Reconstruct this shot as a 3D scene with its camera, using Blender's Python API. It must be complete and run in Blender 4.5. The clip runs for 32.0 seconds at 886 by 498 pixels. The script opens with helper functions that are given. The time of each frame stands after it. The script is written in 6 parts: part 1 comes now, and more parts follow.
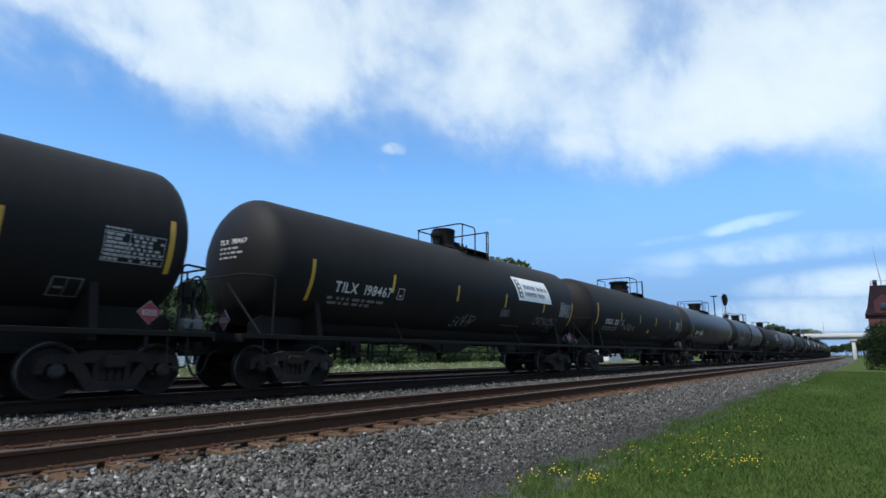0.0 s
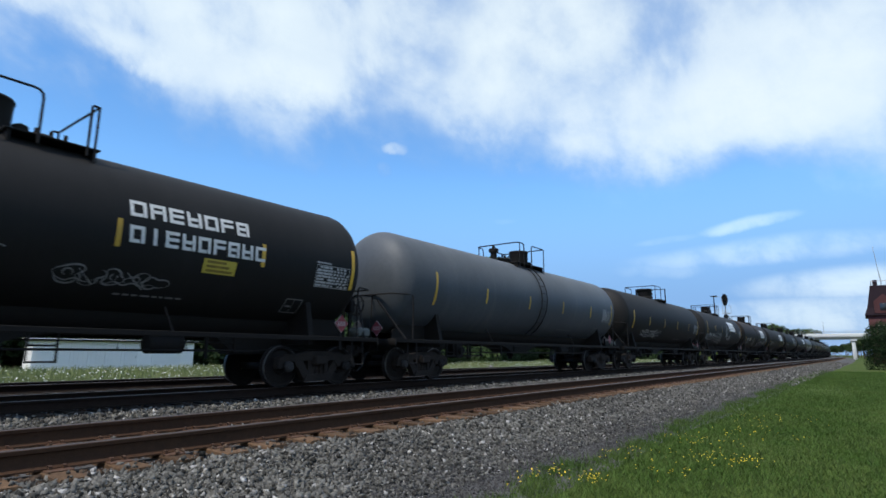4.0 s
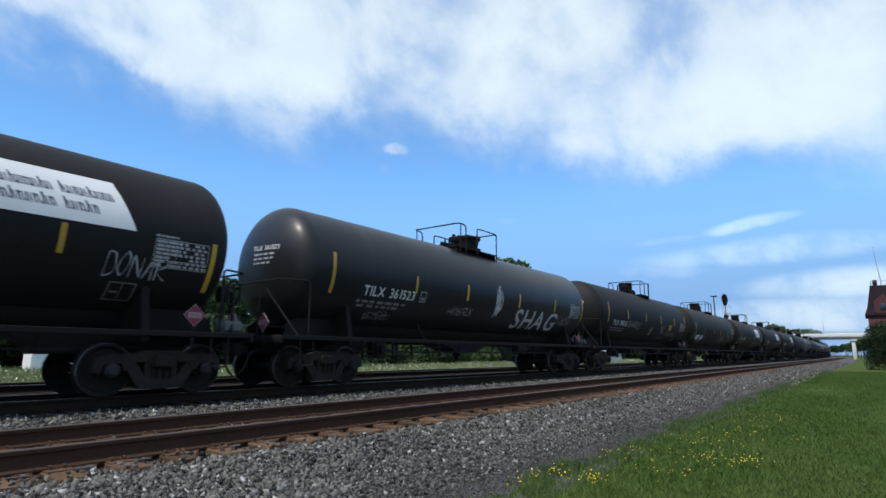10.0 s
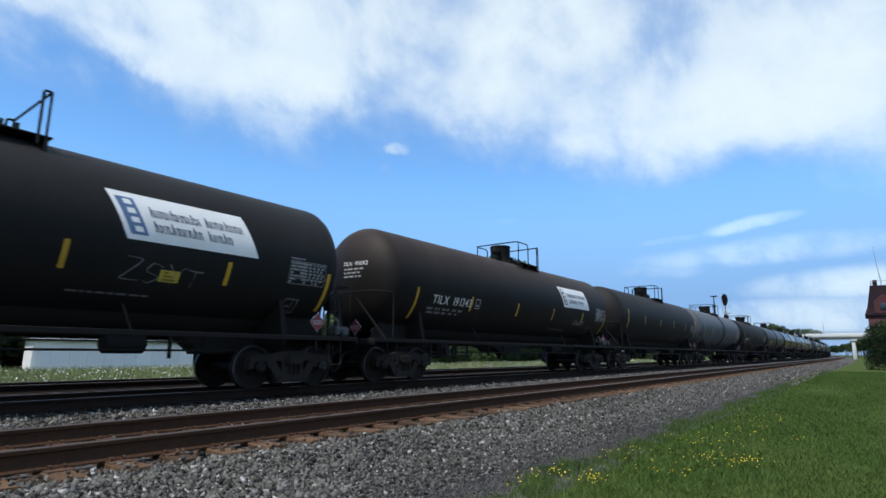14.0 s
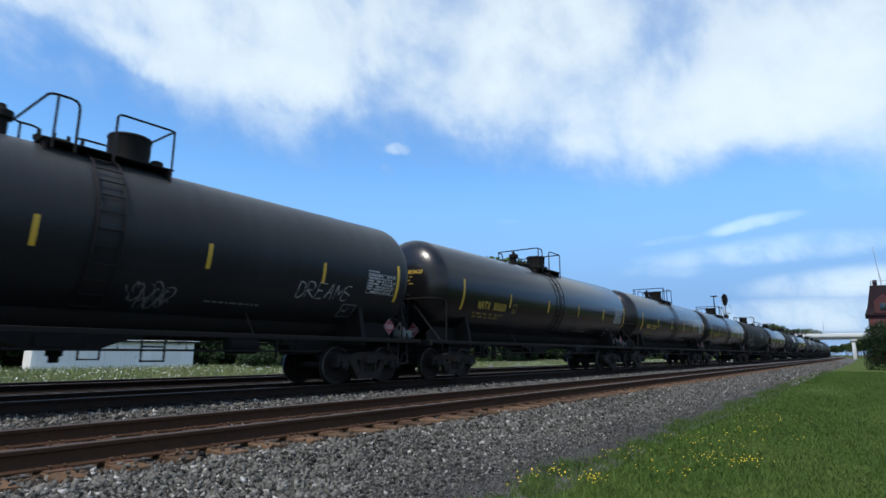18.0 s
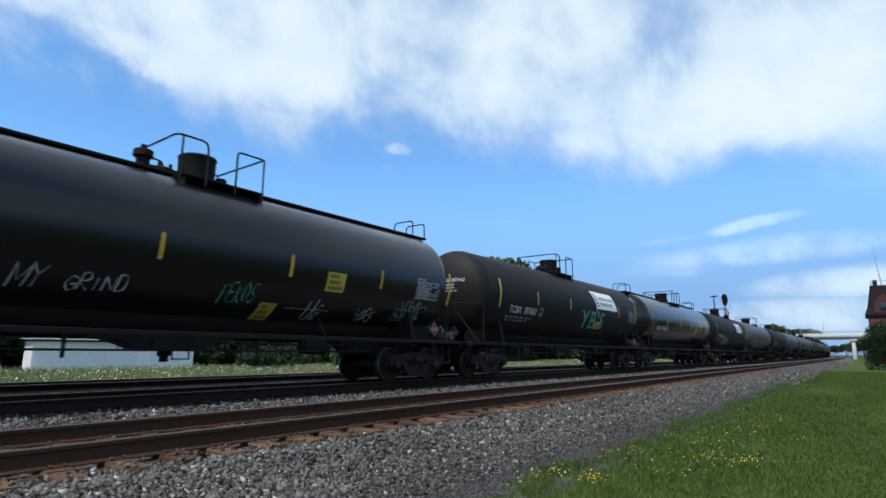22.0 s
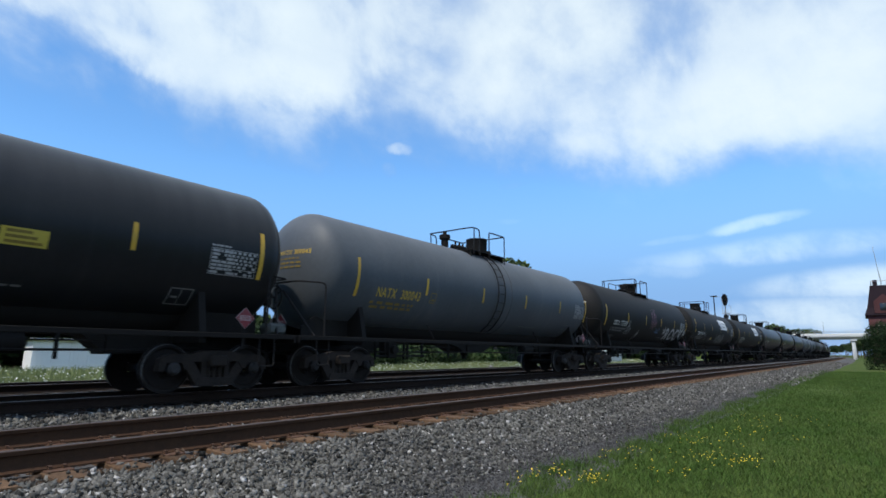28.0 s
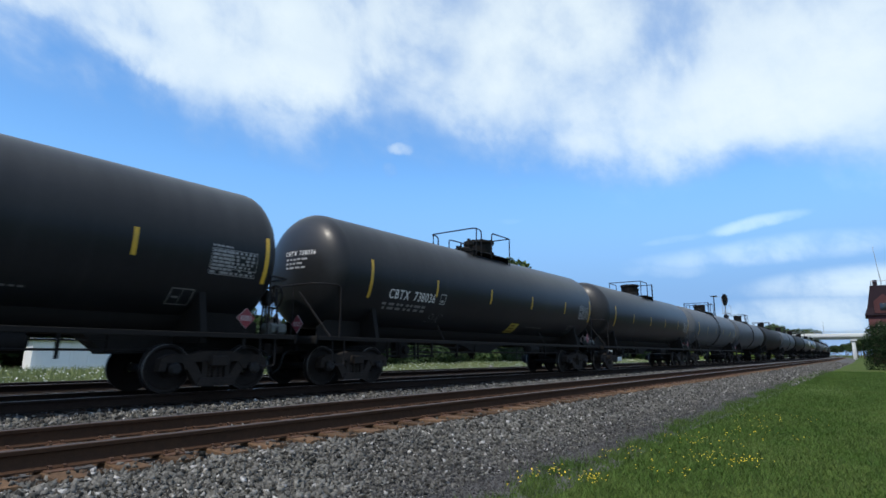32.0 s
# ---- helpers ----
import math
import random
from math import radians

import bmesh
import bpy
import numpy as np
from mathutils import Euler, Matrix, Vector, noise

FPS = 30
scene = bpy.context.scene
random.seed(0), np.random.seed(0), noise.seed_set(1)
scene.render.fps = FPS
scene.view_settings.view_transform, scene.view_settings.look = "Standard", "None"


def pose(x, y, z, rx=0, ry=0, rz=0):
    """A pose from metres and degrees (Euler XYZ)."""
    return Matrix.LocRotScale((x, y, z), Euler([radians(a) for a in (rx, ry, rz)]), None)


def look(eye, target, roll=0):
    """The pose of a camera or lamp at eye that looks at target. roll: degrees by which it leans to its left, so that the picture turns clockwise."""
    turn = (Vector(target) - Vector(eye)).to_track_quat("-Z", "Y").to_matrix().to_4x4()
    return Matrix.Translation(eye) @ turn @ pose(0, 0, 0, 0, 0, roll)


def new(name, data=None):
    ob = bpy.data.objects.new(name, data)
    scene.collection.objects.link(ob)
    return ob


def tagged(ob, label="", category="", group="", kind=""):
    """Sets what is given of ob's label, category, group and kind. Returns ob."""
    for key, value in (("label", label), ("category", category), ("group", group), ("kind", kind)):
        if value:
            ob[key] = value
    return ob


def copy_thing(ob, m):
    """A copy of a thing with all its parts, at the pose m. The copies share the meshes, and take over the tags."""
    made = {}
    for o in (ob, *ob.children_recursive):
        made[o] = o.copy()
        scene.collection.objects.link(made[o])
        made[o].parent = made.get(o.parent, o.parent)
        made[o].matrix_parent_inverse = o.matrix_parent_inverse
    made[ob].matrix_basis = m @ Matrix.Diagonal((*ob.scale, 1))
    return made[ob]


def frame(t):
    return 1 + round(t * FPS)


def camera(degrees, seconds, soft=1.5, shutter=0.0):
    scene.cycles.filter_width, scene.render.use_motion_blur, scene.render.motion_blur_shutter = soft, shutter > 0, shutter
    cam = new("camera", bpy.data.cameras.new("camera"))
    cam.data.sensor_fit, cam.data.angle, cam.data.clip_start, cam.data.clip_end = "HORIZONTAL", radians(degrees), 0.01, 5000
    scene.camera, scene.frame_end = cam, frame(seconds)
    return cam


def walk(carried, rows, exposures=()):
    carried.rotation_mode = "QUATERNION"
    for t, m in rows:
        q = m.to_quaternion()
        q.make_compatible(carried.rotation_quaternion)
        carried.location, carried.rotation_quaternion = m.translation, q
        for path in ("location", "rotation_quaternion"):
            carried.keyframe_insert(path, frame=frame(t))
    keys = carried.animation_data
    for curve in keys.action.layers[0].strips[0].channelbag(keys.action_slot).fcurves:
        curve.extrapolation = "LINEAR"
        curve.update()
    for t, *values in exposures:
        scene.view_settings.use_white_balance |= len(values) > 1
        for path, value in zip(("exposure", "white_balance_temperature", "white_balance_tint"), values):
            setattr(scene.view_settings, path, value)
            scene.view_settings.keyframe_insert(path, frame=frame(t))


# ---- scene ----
# ---- camera: stands still beside the line; x runs along the track, rail heads at z = 0 ----
cam = camera(77.3, 32.0, soft=1.6, shutter=0.06)
EYE = (0.0, 0.0, 0.81)
YAW, TILT = 0.6498, 0.1858
AIM = (EYE[0] + math.cos(YAW) * math.cos(TILT), EYE[1] + math.sin(YAW) * math.cos(TILT), EYE[2] + math.sin(TILT))
STAND = look(EYE, AIM, 0.27)
walk(cam, [(0, STAND), (32.0, STAND)])

# ---- world, sun, exposure ----
scene.view_settings.exposure = 0.25
SUN_WAY = Vector((-0.52, -0.04, 0.85)).normalized()
world = bpy.data.worlds.new("world")
scene.world = world
world.use_nodes = True
wn = world.node_tree.nodes
sky = wn.new("ShaderNodeTexSky")
sky.sky_type = "NISHITA"
sky.sun_disc = False
sky.sun_elevation = math.asin(SUN_WAY.z)
sky.sun_rotation = math.atan2(SUN_WAY.x, SUN_WAY.y)
sky.air_density, sky.dust_density, sky.ozone_density = 1.0, 0.3, 2.5
deep = wn.new("ShaderNodeHueSaturation")
deep.inputs["Saturation"].default_value = 1.25
world.node_tree.links.new(sky.outputs[0], deep.inputs["Color"])
world.node_tree.links.new(deep.outputs[0], wn["Background"].inputs[0])
wn["Background"].inputs[1].default_value = 0.2
sun_data = bpy.data.lights.new("sun", "SUN")
sun_data.energy, sun_data.angle, sun_data.color = 3.35, radians(0.6), (1.0, 0.93, 0.82)
sun_lamp = new("sun", sun_data)
sun_lamp.matrix_basis = look(tuple(SUN_WAY * 200), (0, 0, 0))


# ---- materials ----
def material(name, base, rough=0.8, metal=0.0, grain=None, stain=None, bump=None, rand=0.0, island=0.0, spec=0.5):
    """A procedural surface. grain, stain: (scale, amount, colour mixed in); bump: (scale, strength)."""
    m = bpy.data.materials.new(name)
    m.use_nodes = True
    nt = m.node_tree
    n, l = nt.nodes, nt.links
    b = n["Principled BSDF"]
    b.inputs["Roughness"].default_value = rough
    b.inputs["Metallic"].default_value = metal
    b.inputs["Specular IOR Level"].default_value = spec
    tc = n.new("ShaderNodeTexCoord")
    col = n.new("ShaderNodeRGB")
    col.outputs[0].default_value = (*base, 1)
    out = col.outputs[0]
    for spec_, detail, lo, hi in ((stain, 4, 0.42, 0.68), (grain, 6, 0.35, 0.7)):
        if spec_:
            scale, amount, tint = spec_
            t = n.new("ShaderNodeTexNoise")
            t.inputs["Scale"].default_value, t.inputs["Detail"].default_value = scale, detail
            l.new(tc.outputs["Object"], t.inputs["Vector"])
            r = n.new("ShaderNodeMapRange")
            r.inputs["From Min"].default_value, r.inputs["From Max"].default_value = lo, hi
            r.inputs["To Max"].default_value = amount
            l.new(t.outputs["Fac"], r.inputs["Value"])
            x = n.new("ShaderNodeMix")
            x.data_type = "RGBA"
            l.new(r.outputs["Result"], x.inputs["Factor"])
            l.new(out, x.inputs["A"])
            x.inputs["B"].default_value = (*tint, 1)
            out = x.outputs["Result"]
    for amount, node, sock in ((rand, "ShaderNodeObjectInfo", "Random"), (island, "ShaderNodeNewGeometry", "Random Per Island")):
        if amount:
            o = n.new(node)
            r = n.new("ShaderNodeMapRange")
            r.inputs["To Min"].default_value, r.inputs["To Max"].default_value = 1 - amount, 1 + amount
            l.new(o.outputs[sock], r.inputs["Value"])
            h = n.new("ShaderNodeHueSaturation")
            l.new(r.outputs["Result"], h.inputs["Value"])
            l.new(out, h.inputs["Color"])
            out = h.outputs["Color"]
    l.new(out, b.inputs["Base Color"])
    if bump:
        t = n.new("ShaderNodeTexNoise")
        t.inputs["Scale"].default_value, t.inputs["Detail"].default_value = bump[0], 5
        l.new(tc.outputs["Object"], t.inputs["Vector"])
        bp = n.new("ShaderNodeBump")
        bp.inputs["Strength"].default_value, bp.inputs["Distance"].default_value = bump[1], 0.02
        l.new(t.outputs["Fac"], bp.inputs["Height"])
        l.new(bp.outputs["Normal"], b.inputs["Normal"])
    return m


def tank_paint(name, base, rough, dust, dust_amount, streak=0.25, coat=0.0):
    """Paint of a tank shell: road dust settled on the crown, soot streaks running down, blotches."""
    m = material(name, base, rough, 0.0, (9, 0.25, tuple(c * 0.6 for c in base)), (0.5, 0.35, tuple(c * 1.7 + 0.004 for c in base)), (3.0, 0.04), rand=0.12)
    nt = m.node_tree
    n, l = nt.nodes, nt.links
    b = n["Principled BSDF"]
    src = b.inputs["Base Color"].links[0].from_socket
    tc = n.new("ShaderNodeTexCoord")
    sep = n.new("ShaderNodeSeparateXYZ")
    l.new(tc.outputs["Object"], sep.inputs[0])
    crown = n.new("ShaderNodeMapRange")
    crown.inputs["From Min"].default_value, crown.inputs["From Max"].default_value = 3.1, 4.5
    l.new(sep.outputs["Z"], crown.inputs["Value"])
    mp = n.new("ShaderNodeMapping")
    mp.inputs["Scale"].default_value = (2.2, 0.4, 0.25)
    l.new(tc.outputs["Object"], mp.inputs["Vector"])
    t = n.new("ShaderNodeTexNoise")
    t.inputs["Scale"].default_value, t.inputs["Detail"].default_value = 1.3, 6
    l.new(mp.outputs[0], t.inputs["Vector"])
    mul = n.new("ShaderNodeMath")
    mul.operation = "MULTIPLY"
    l.new(crown.outputs[0], mul.inputs[0])
    l.new(t.outputs["Fac"], mul.inputs[1])
    mul2 = n.new("ShaderNodeMath")
    mul2.operation = "MULTIPLY"
    mul2.inputs[1].default_value = 2 * dust_amount
    l.new(mul.outputs[0], mul2.inputs[0])
    st = n.new("ShaderNodeMapRange")
    st.inputs["From Min"].default_value, st.inputs["From Max"].default_value, st.inputs["To Max"].default_value = 0.55, 0.75, streak
    l.new(t.outputs["Fac"], st.inputs["Value"])
    mx = n.new("ShaderNodeMath")
    mx.operation = "MAXIMUM"
    l.new(mul2.outputs[0], mx.inputs[0])
    l.new(st.outputs[0], mx.inputs[1])
    x = n.new("ShaderNodeMix")
    x.data_type = "RGBA"
    l.new(mx.outputs[0], x.inputs["Factor"])
    l.new(src, x.inputs["A"])
    x.inputs["B"].default_value = (*dust, 1)
    l.new(x.outputs["Result"], b.inputs["Base Color"])
    b.inputs["Specular IOR Level"].default_value = 0.17
    b.inputs["Coat Weight"].default_value = coat
    b.inputs["Coat Roughness"].default_value = 0.24
    return m


TANK_BLACK = tank_paint("tank_black", (0.0105, 0.0103, 0.0101), 0.62, (0.03, 0.028, 0.027), 0.3, 0.12)
TANK_GLOSS = tank_paint("tank_gloss_black", (0.0065, 0.0065, 0.0073), 0.25, (0.03, 0.03, 0.032), 0.25, 0.08, 0.42)
TANK_GREY = tank_paint("tank_grey", (0.06, 0.069, 0.079), 0.5, (0.15, 0.15, 0.15), 0.3)
TANK_BROWN = tank_paint("tank_rusty", (0.0105, 0.0092, 0.0085), 0.6, (0.07, 0.046, 0.034), 0.5, 0.12)
TANK_CHARCOAL = tank_paint("tank_charcoal", (0.013, 0.014, 0.0155), 0.42, (0.06, 0.062, 0.065), 0.5, 0.1, 0.1)
TANK_GREEN = tank_paint("tank_olive_black", (0.011, 0.012, 0.009), 0.6, (0.045, 0.045, 0.034), 0.5, 0.15)
UNDER = material("underframe_black", (0.0085, 0.008, 0.0077), 0.75, 0.0, (14, 0.5, (0.014, 0.012, 0.011)), (2, 0.4, (0.012, 0.011, 0.010)), (30, 0.2), rand=0.1, spec=0.15)
CAST = material("cast_steel_dirty", (0.019, 0.016, 0.0145), 0.85, 0.0, (20, 0.5, (0.034, 0.027, 0.022)), (3, 0.4, (0.006, 0.006, 0.006)), (40, 0.25), rand=0.15, spec=0.15)
WHEEL = material("wheel_steel", (0.016, 0.0135, 0.0125), 0.75, 0.0, (12, 0.4, (0.007, 0.006, 0.006)), None, (50, 0.1), spec=0.15)
TREAD = material("wheel_tread_polished", (0.14, 0.135, 0.13), 0.45, 0.9, (25, 0.4, (0.08, 0.075, 0.07)))
HUBBLUE = material("bearing_cap", (0.028, 0.027, 0.027), 0.7, 0.0, (30, 0.5, (0.009, 0.009, 0.009)), rand=0.5, spec=0.15)
GREY_BOX = material("grey_green_paint", (0.07, 0.078, 0.072), 0.6, 0.0, (9, 0.5, (0.03, 0.03, 0.028)), rand=0.4)
RAILING = material("railing_black", (0.009, 0.009, 0.010), 0.55, 0.0, (20, 0.4, (0.03, 0.024, 0.021)), spec=0.15)
YELLOW = material("reflective_yellow", (0.52, 0.31, 0.02), 0.5, 0.0, (12, 0.4, (0.35, 0.24, 0.05)), rand=0.2)
WHITE_L = material("white_lettering", (0.62, 0.62, 0.60), 0.6, 0.0, (15, 0.4, (0.3, 0.3, 0.29)))
DIM_L = material("faded_lettering", (0.17, 0.17, 0.17), 0.7, 0.0, (15, 0.6, (0.06, 0.06, 0.06)))
SMALL_L = material("small_white_lettering", (0.36, 0.36, 0.35), 0.65, 0.0, (15, 0.5, (0.18, 0.18, 0.18)))
YEL_D = material("faded_yellow_lettering", (0.2, 0.14, 0.02), 0.7, 0.0, (15, 0.6, (0.07, 0.05, 0.012)))
YEL_L = material("yellow_lettering", (0.5, 0.34, 0.035), 0.6, 0.0, (15, 0.4, (0.3, 0.2, 0.03)))
SIGN_W = material("white_vinyl", (0.80, 0.80, 0.78), 0.45, 0.0, (3, 0.25, (0.62, 0.61, 0.57)), (0.8, 0.2, (0.6, 0.59, 0.55)), rand=0.08)
SIGN_B = material("blue_vinyl", (0.08, 0.145, 0.27), 0.45, 0.0, (5, 0.3, (0.14, 0.2, 0.3)))
SIGN_C = material("charcoal_vinyl", (0.07, 0.075, 0.09), 0.45, 0.0, (5, 0.3, (0.14, 0.14, 0.15)))
SIGN_K = material("navy_vinyl", (0.02, 0.035, 0.08), 0.45, 0.0, (5, 0.3, (0.06, 0.07, 0.1)))
PANEL_G = material("data_panel_grey", (0.30, 0.30, 0.30), 0.6, 0.0, (10, 0.4, (0.1, 0.1, 0.1)), rand=0.25)
PANEL_K = material("data_panel_ink", (0.02, 0.02, 0.02), 0.6)
PLAC_W = material("placard_white", (0.36, 0.31, 0.31), 0.5, 0.0, (15, 0.4, (0.2, 0.14, 0.14)), rand=0.1)
PLAC_R = material("placard_red", (0.17, 0.012, 0.018), 0.5, 0.0, (15, 0.3, (0.1, 0.012, 0.018)), rand=0.1)
SPRAY_W = material("spray_white", (0.45, 0.46, 0.47), 0.6, 0.0, (6, 0.6, (0.12, 0.12, 0.12)), rand=0.25)
SPRAY_D = material("spray_faded_white", (0.16, 0.165, 0.17), 0.65, 0.0, (6, 0.6, (0.05, 0.05, 0.05)), rand=0.2)
SPRAY_F = material("spray_thin_fill", (0.05, 0.052, 0.055), 0.65, 0.0, (5, 0.8, (0.11, 0.115, 0.12)), (1.5, 0.7, (0.012, 0.012, 0.012)))
SPRAY_M = material("spray_mint", (0.16, 0.27, 0.24), 0.6, 0.0, (6, 0.6, (0.05, 0.09, 0.08)))
SPRAY_P = material("spray_pink", (0.26, 0.12, 0.16), 0.6, 0.0, (6, 0.5, (0.12, 0.05, 0.07)))
SPRAY_B = material("spray_blue", (0.05, 0.14, 0.30), 0.6, 0.0, (6, 0.5, (0.03, 0.05, 0.09)))
SPRAY_G = material("spray_green", (0.06, 0.30, 0.20), 0.6, 0.0, (6, 0.4, (0.03, 0.14, 0.1)))
SPRAY_R = material("spray_red", (0.35, 0.03, 0.03), 0.6, 0.0, (6, 0.5, (0.12, 0.02, 0.02)))
YEL_S = material("yellow_sticker", (0.42, 0.33, 0.04), 0.5, 0.0, (8, 0.4, (0.4, 0.33, 0.08)))
RAIL_S = material("rail_side_rust", (0.046, 0.027, 0.018), 0.95, 0.0, (18, 0.6, (0.068, 0.037, 0.022)), (1.5, 0.4, (0.028, 0.018, 0.013)), (60, 0.25), spec=0.05)
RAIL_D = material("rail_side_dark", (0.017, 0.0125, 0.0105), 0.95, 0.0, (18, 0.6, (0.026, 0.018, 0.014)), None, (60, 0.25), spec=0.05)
# oil stain and the train's shadow together, painted into one dark tone
TIE_D = material("oily_shaded_tie", (0.03, 0.024, 0.02), 0.9, 0.0, (22, 0.7, (0.05, 0.038, 0.03)), (3, 0.6, (0.02, 0.017, 0.015)), (45, 0.5), spec=0.1)
RAIL_T = material("rail_head_polished", (0.16, 0.13, 0.115), 0.45, 0.8, (20, 0.5, (0.08, 0.055, 0.045)))
TIE_M = material("creosoted_tie", (0.088, 0.054, 0.032), 0.9, 0.0, (22, 0.7, (0.145, 0.088, 0.05)), (3, 0.6, (0.058, 0.038, 0.026)), (45, 0.5), rand=0.35, spec=0.12)
PLATE_M = material("rusty_plate", (0.085, 0.043, 0.024), 0.85, 0.2, (30, 0.6, (0.1, 0.05, 0.03)), None, (60, 0.3), rand=0.25)
BED_M = material("ballast_bed", (0.065, 0.063, 0.063), 0.95, 0.0, (28, 0.8, (0.12, 0.117, 0.116)), (1.2, 0.5, (0.05, 0.046, 0.046)), (22, 1.0), spec=0.12)
FINE_M = material("fine_dark_gravel", (0.06, 0.058, 0.057), 0.95, 0.0, (30, 0.5, (0.04, 0.039, 0.039)), (0.9, 0.5, (0.095, 0.092, 0.088)), (60, 0.3), island=0.45, spec=0.1)
STONE_M = material("ballast_stone", (0.112, 0.108, 0.096), 0.9, 0.0, (30, 0.5, (0.042, 0.041, 0.039)), (0.7, 0.5, (0.062, 0.06, 0.056)), (60, 0.4), island=0.85, spec=0.12)
PALE_STONE = material("pale_stone", (0.32, 0.31, 0.29), 0.9, 0.0, (30, 0.4, (0.25, 0.24, 0.23)), None, (60, 0.3), island=0.35, spec=0.12)
RUST_STONE = material("rust_stained_stone", (0.085, 0.058, 0.04), 0.95, 0.0, (30, 0.5, (0.05, 0.035, 0.027)), None, (60, 0.4), island=0.6, spec=0.12)
SOIL_M = material("soil_and_turf", (0.042, 0.068, 0.012), 0.95, 0.0, (18, 0.6, (0.07, 0.09, 0.018)), (0.9, 0.7, (0.07, 0.094, 0.018)), (14, 0.8), spec=0.12)
GRASS_M = material("grass_blades", (0.046, 0.092, 0.016), 0.7, 0.0, (5, 0.5, (0.066, 0.096, 0.024)), (0.9, 0.75, (0.082, 0.122, 0.03)), island=0.5, spec=0.12)
WEED_M = material("tall_grass", (0.145, 0.18, 0.075), 0.8, 0.0, None, (0.4, 0.6, (0.26, 0.26, 0.12)), island=0.35, spec=0.12)
FLOW_Y = material("yellow_petals", (0.75, 0.55, 0.02), 0.6, island=0.2)
FLOW_W = material("white_petals", (0.8, 0.8, 0.75), 0.6, island=0.15)
SHED_M = material("white_sheet_metal", (0.78, 0.79, 0.8), 0.5, 0.0, (2, 0.2, (0.66, 0.67, 0.68)), (0.6, 0.3, (0.64, 0.65, 0.66)), (6, 0.05), rand=0.06)
ROOF_W = material("pale_roof_sheet", (0.72, 0.72, 0.70), 0.5, 0.0, (2, 0.3, (0.55, 0.54, 0.52)))
CONC_M = material("pale_concrete", (0.6, 0.6, 0.58), 0.85, 0.0, (3, 0.3, (0.4, 0.39, 0.37)), (0.15, 0.4, (0.42, 0.41, 0.39)), (6, 0.2))
BRICK_M = material("dark_red_brick", (0.075, 0.018, 0.018), 0.85, 0.0, (6, 0.5, (0.05, 0.014, 0.015)), (0.5, 0.5, (0.06, 0.02, 0.022)), (20, 0.3), rand=0.15)
SHINGLE = material("dark_shingles", (0.017, 0.011, 0.015), 0.85, 0.0, (9, 0.5, (0.03, 0.015, 0.019)), (1, 0.3, (0.02, 0.018, 0.02)), (12, 0.4), spec=0.15)
GLASS_D = material("dark_window_glass", (0.02, 0.025, 0.03), 0.08)
GALV = material("galvanised_steel", (0.35, 0.36, 0.37), 0.5, 0.5, (12, 0.3, (0.22, 0.22, 0.23)))
BLACKPAINT = material("black_enamel", (0.012, 0.012, 0.012), 0.5, 0.0, (9, 0.3, (0.03, 0.03, 0.03)), spec=0.15)
BARK = material("bark", (0.09, 0.07, 0.055), 0.95, 0.0, (14, 0.6, (0.045, 0.035, 0.03)), None, (18, 0.7))
LEAF = material("leaves_mid_green", (0.046, 0.078, 0.026), 0.6, 0.0, None, (0.35, 0.5, (0.07, 0.10, 0.036)), island=0.45, spec=0.15)
LEAF_D = material("leaves_dark_green", (0.021, 0.037, 0.014), 0.65, 0.0, None, (0.3, 0.5, (0.045, 0.075, 0.025)), island=0.4, spec=0.15)
LEAF_H = material("hedge_leaves", (0.014, 0.028, 0.009), 0.7, 0.0, None, (0.6, 0.5, (0.024, 0.042, 0.014)), island=0.4, spec=0.1)
LEAF_Y = material("leaves_yellow_green", (0.068, 0.098, 0.03), 0.6, 0.0, None, (0.35, 0.5, (0.06, 0.10, 0.025)), island=0.4, spec=0.15)


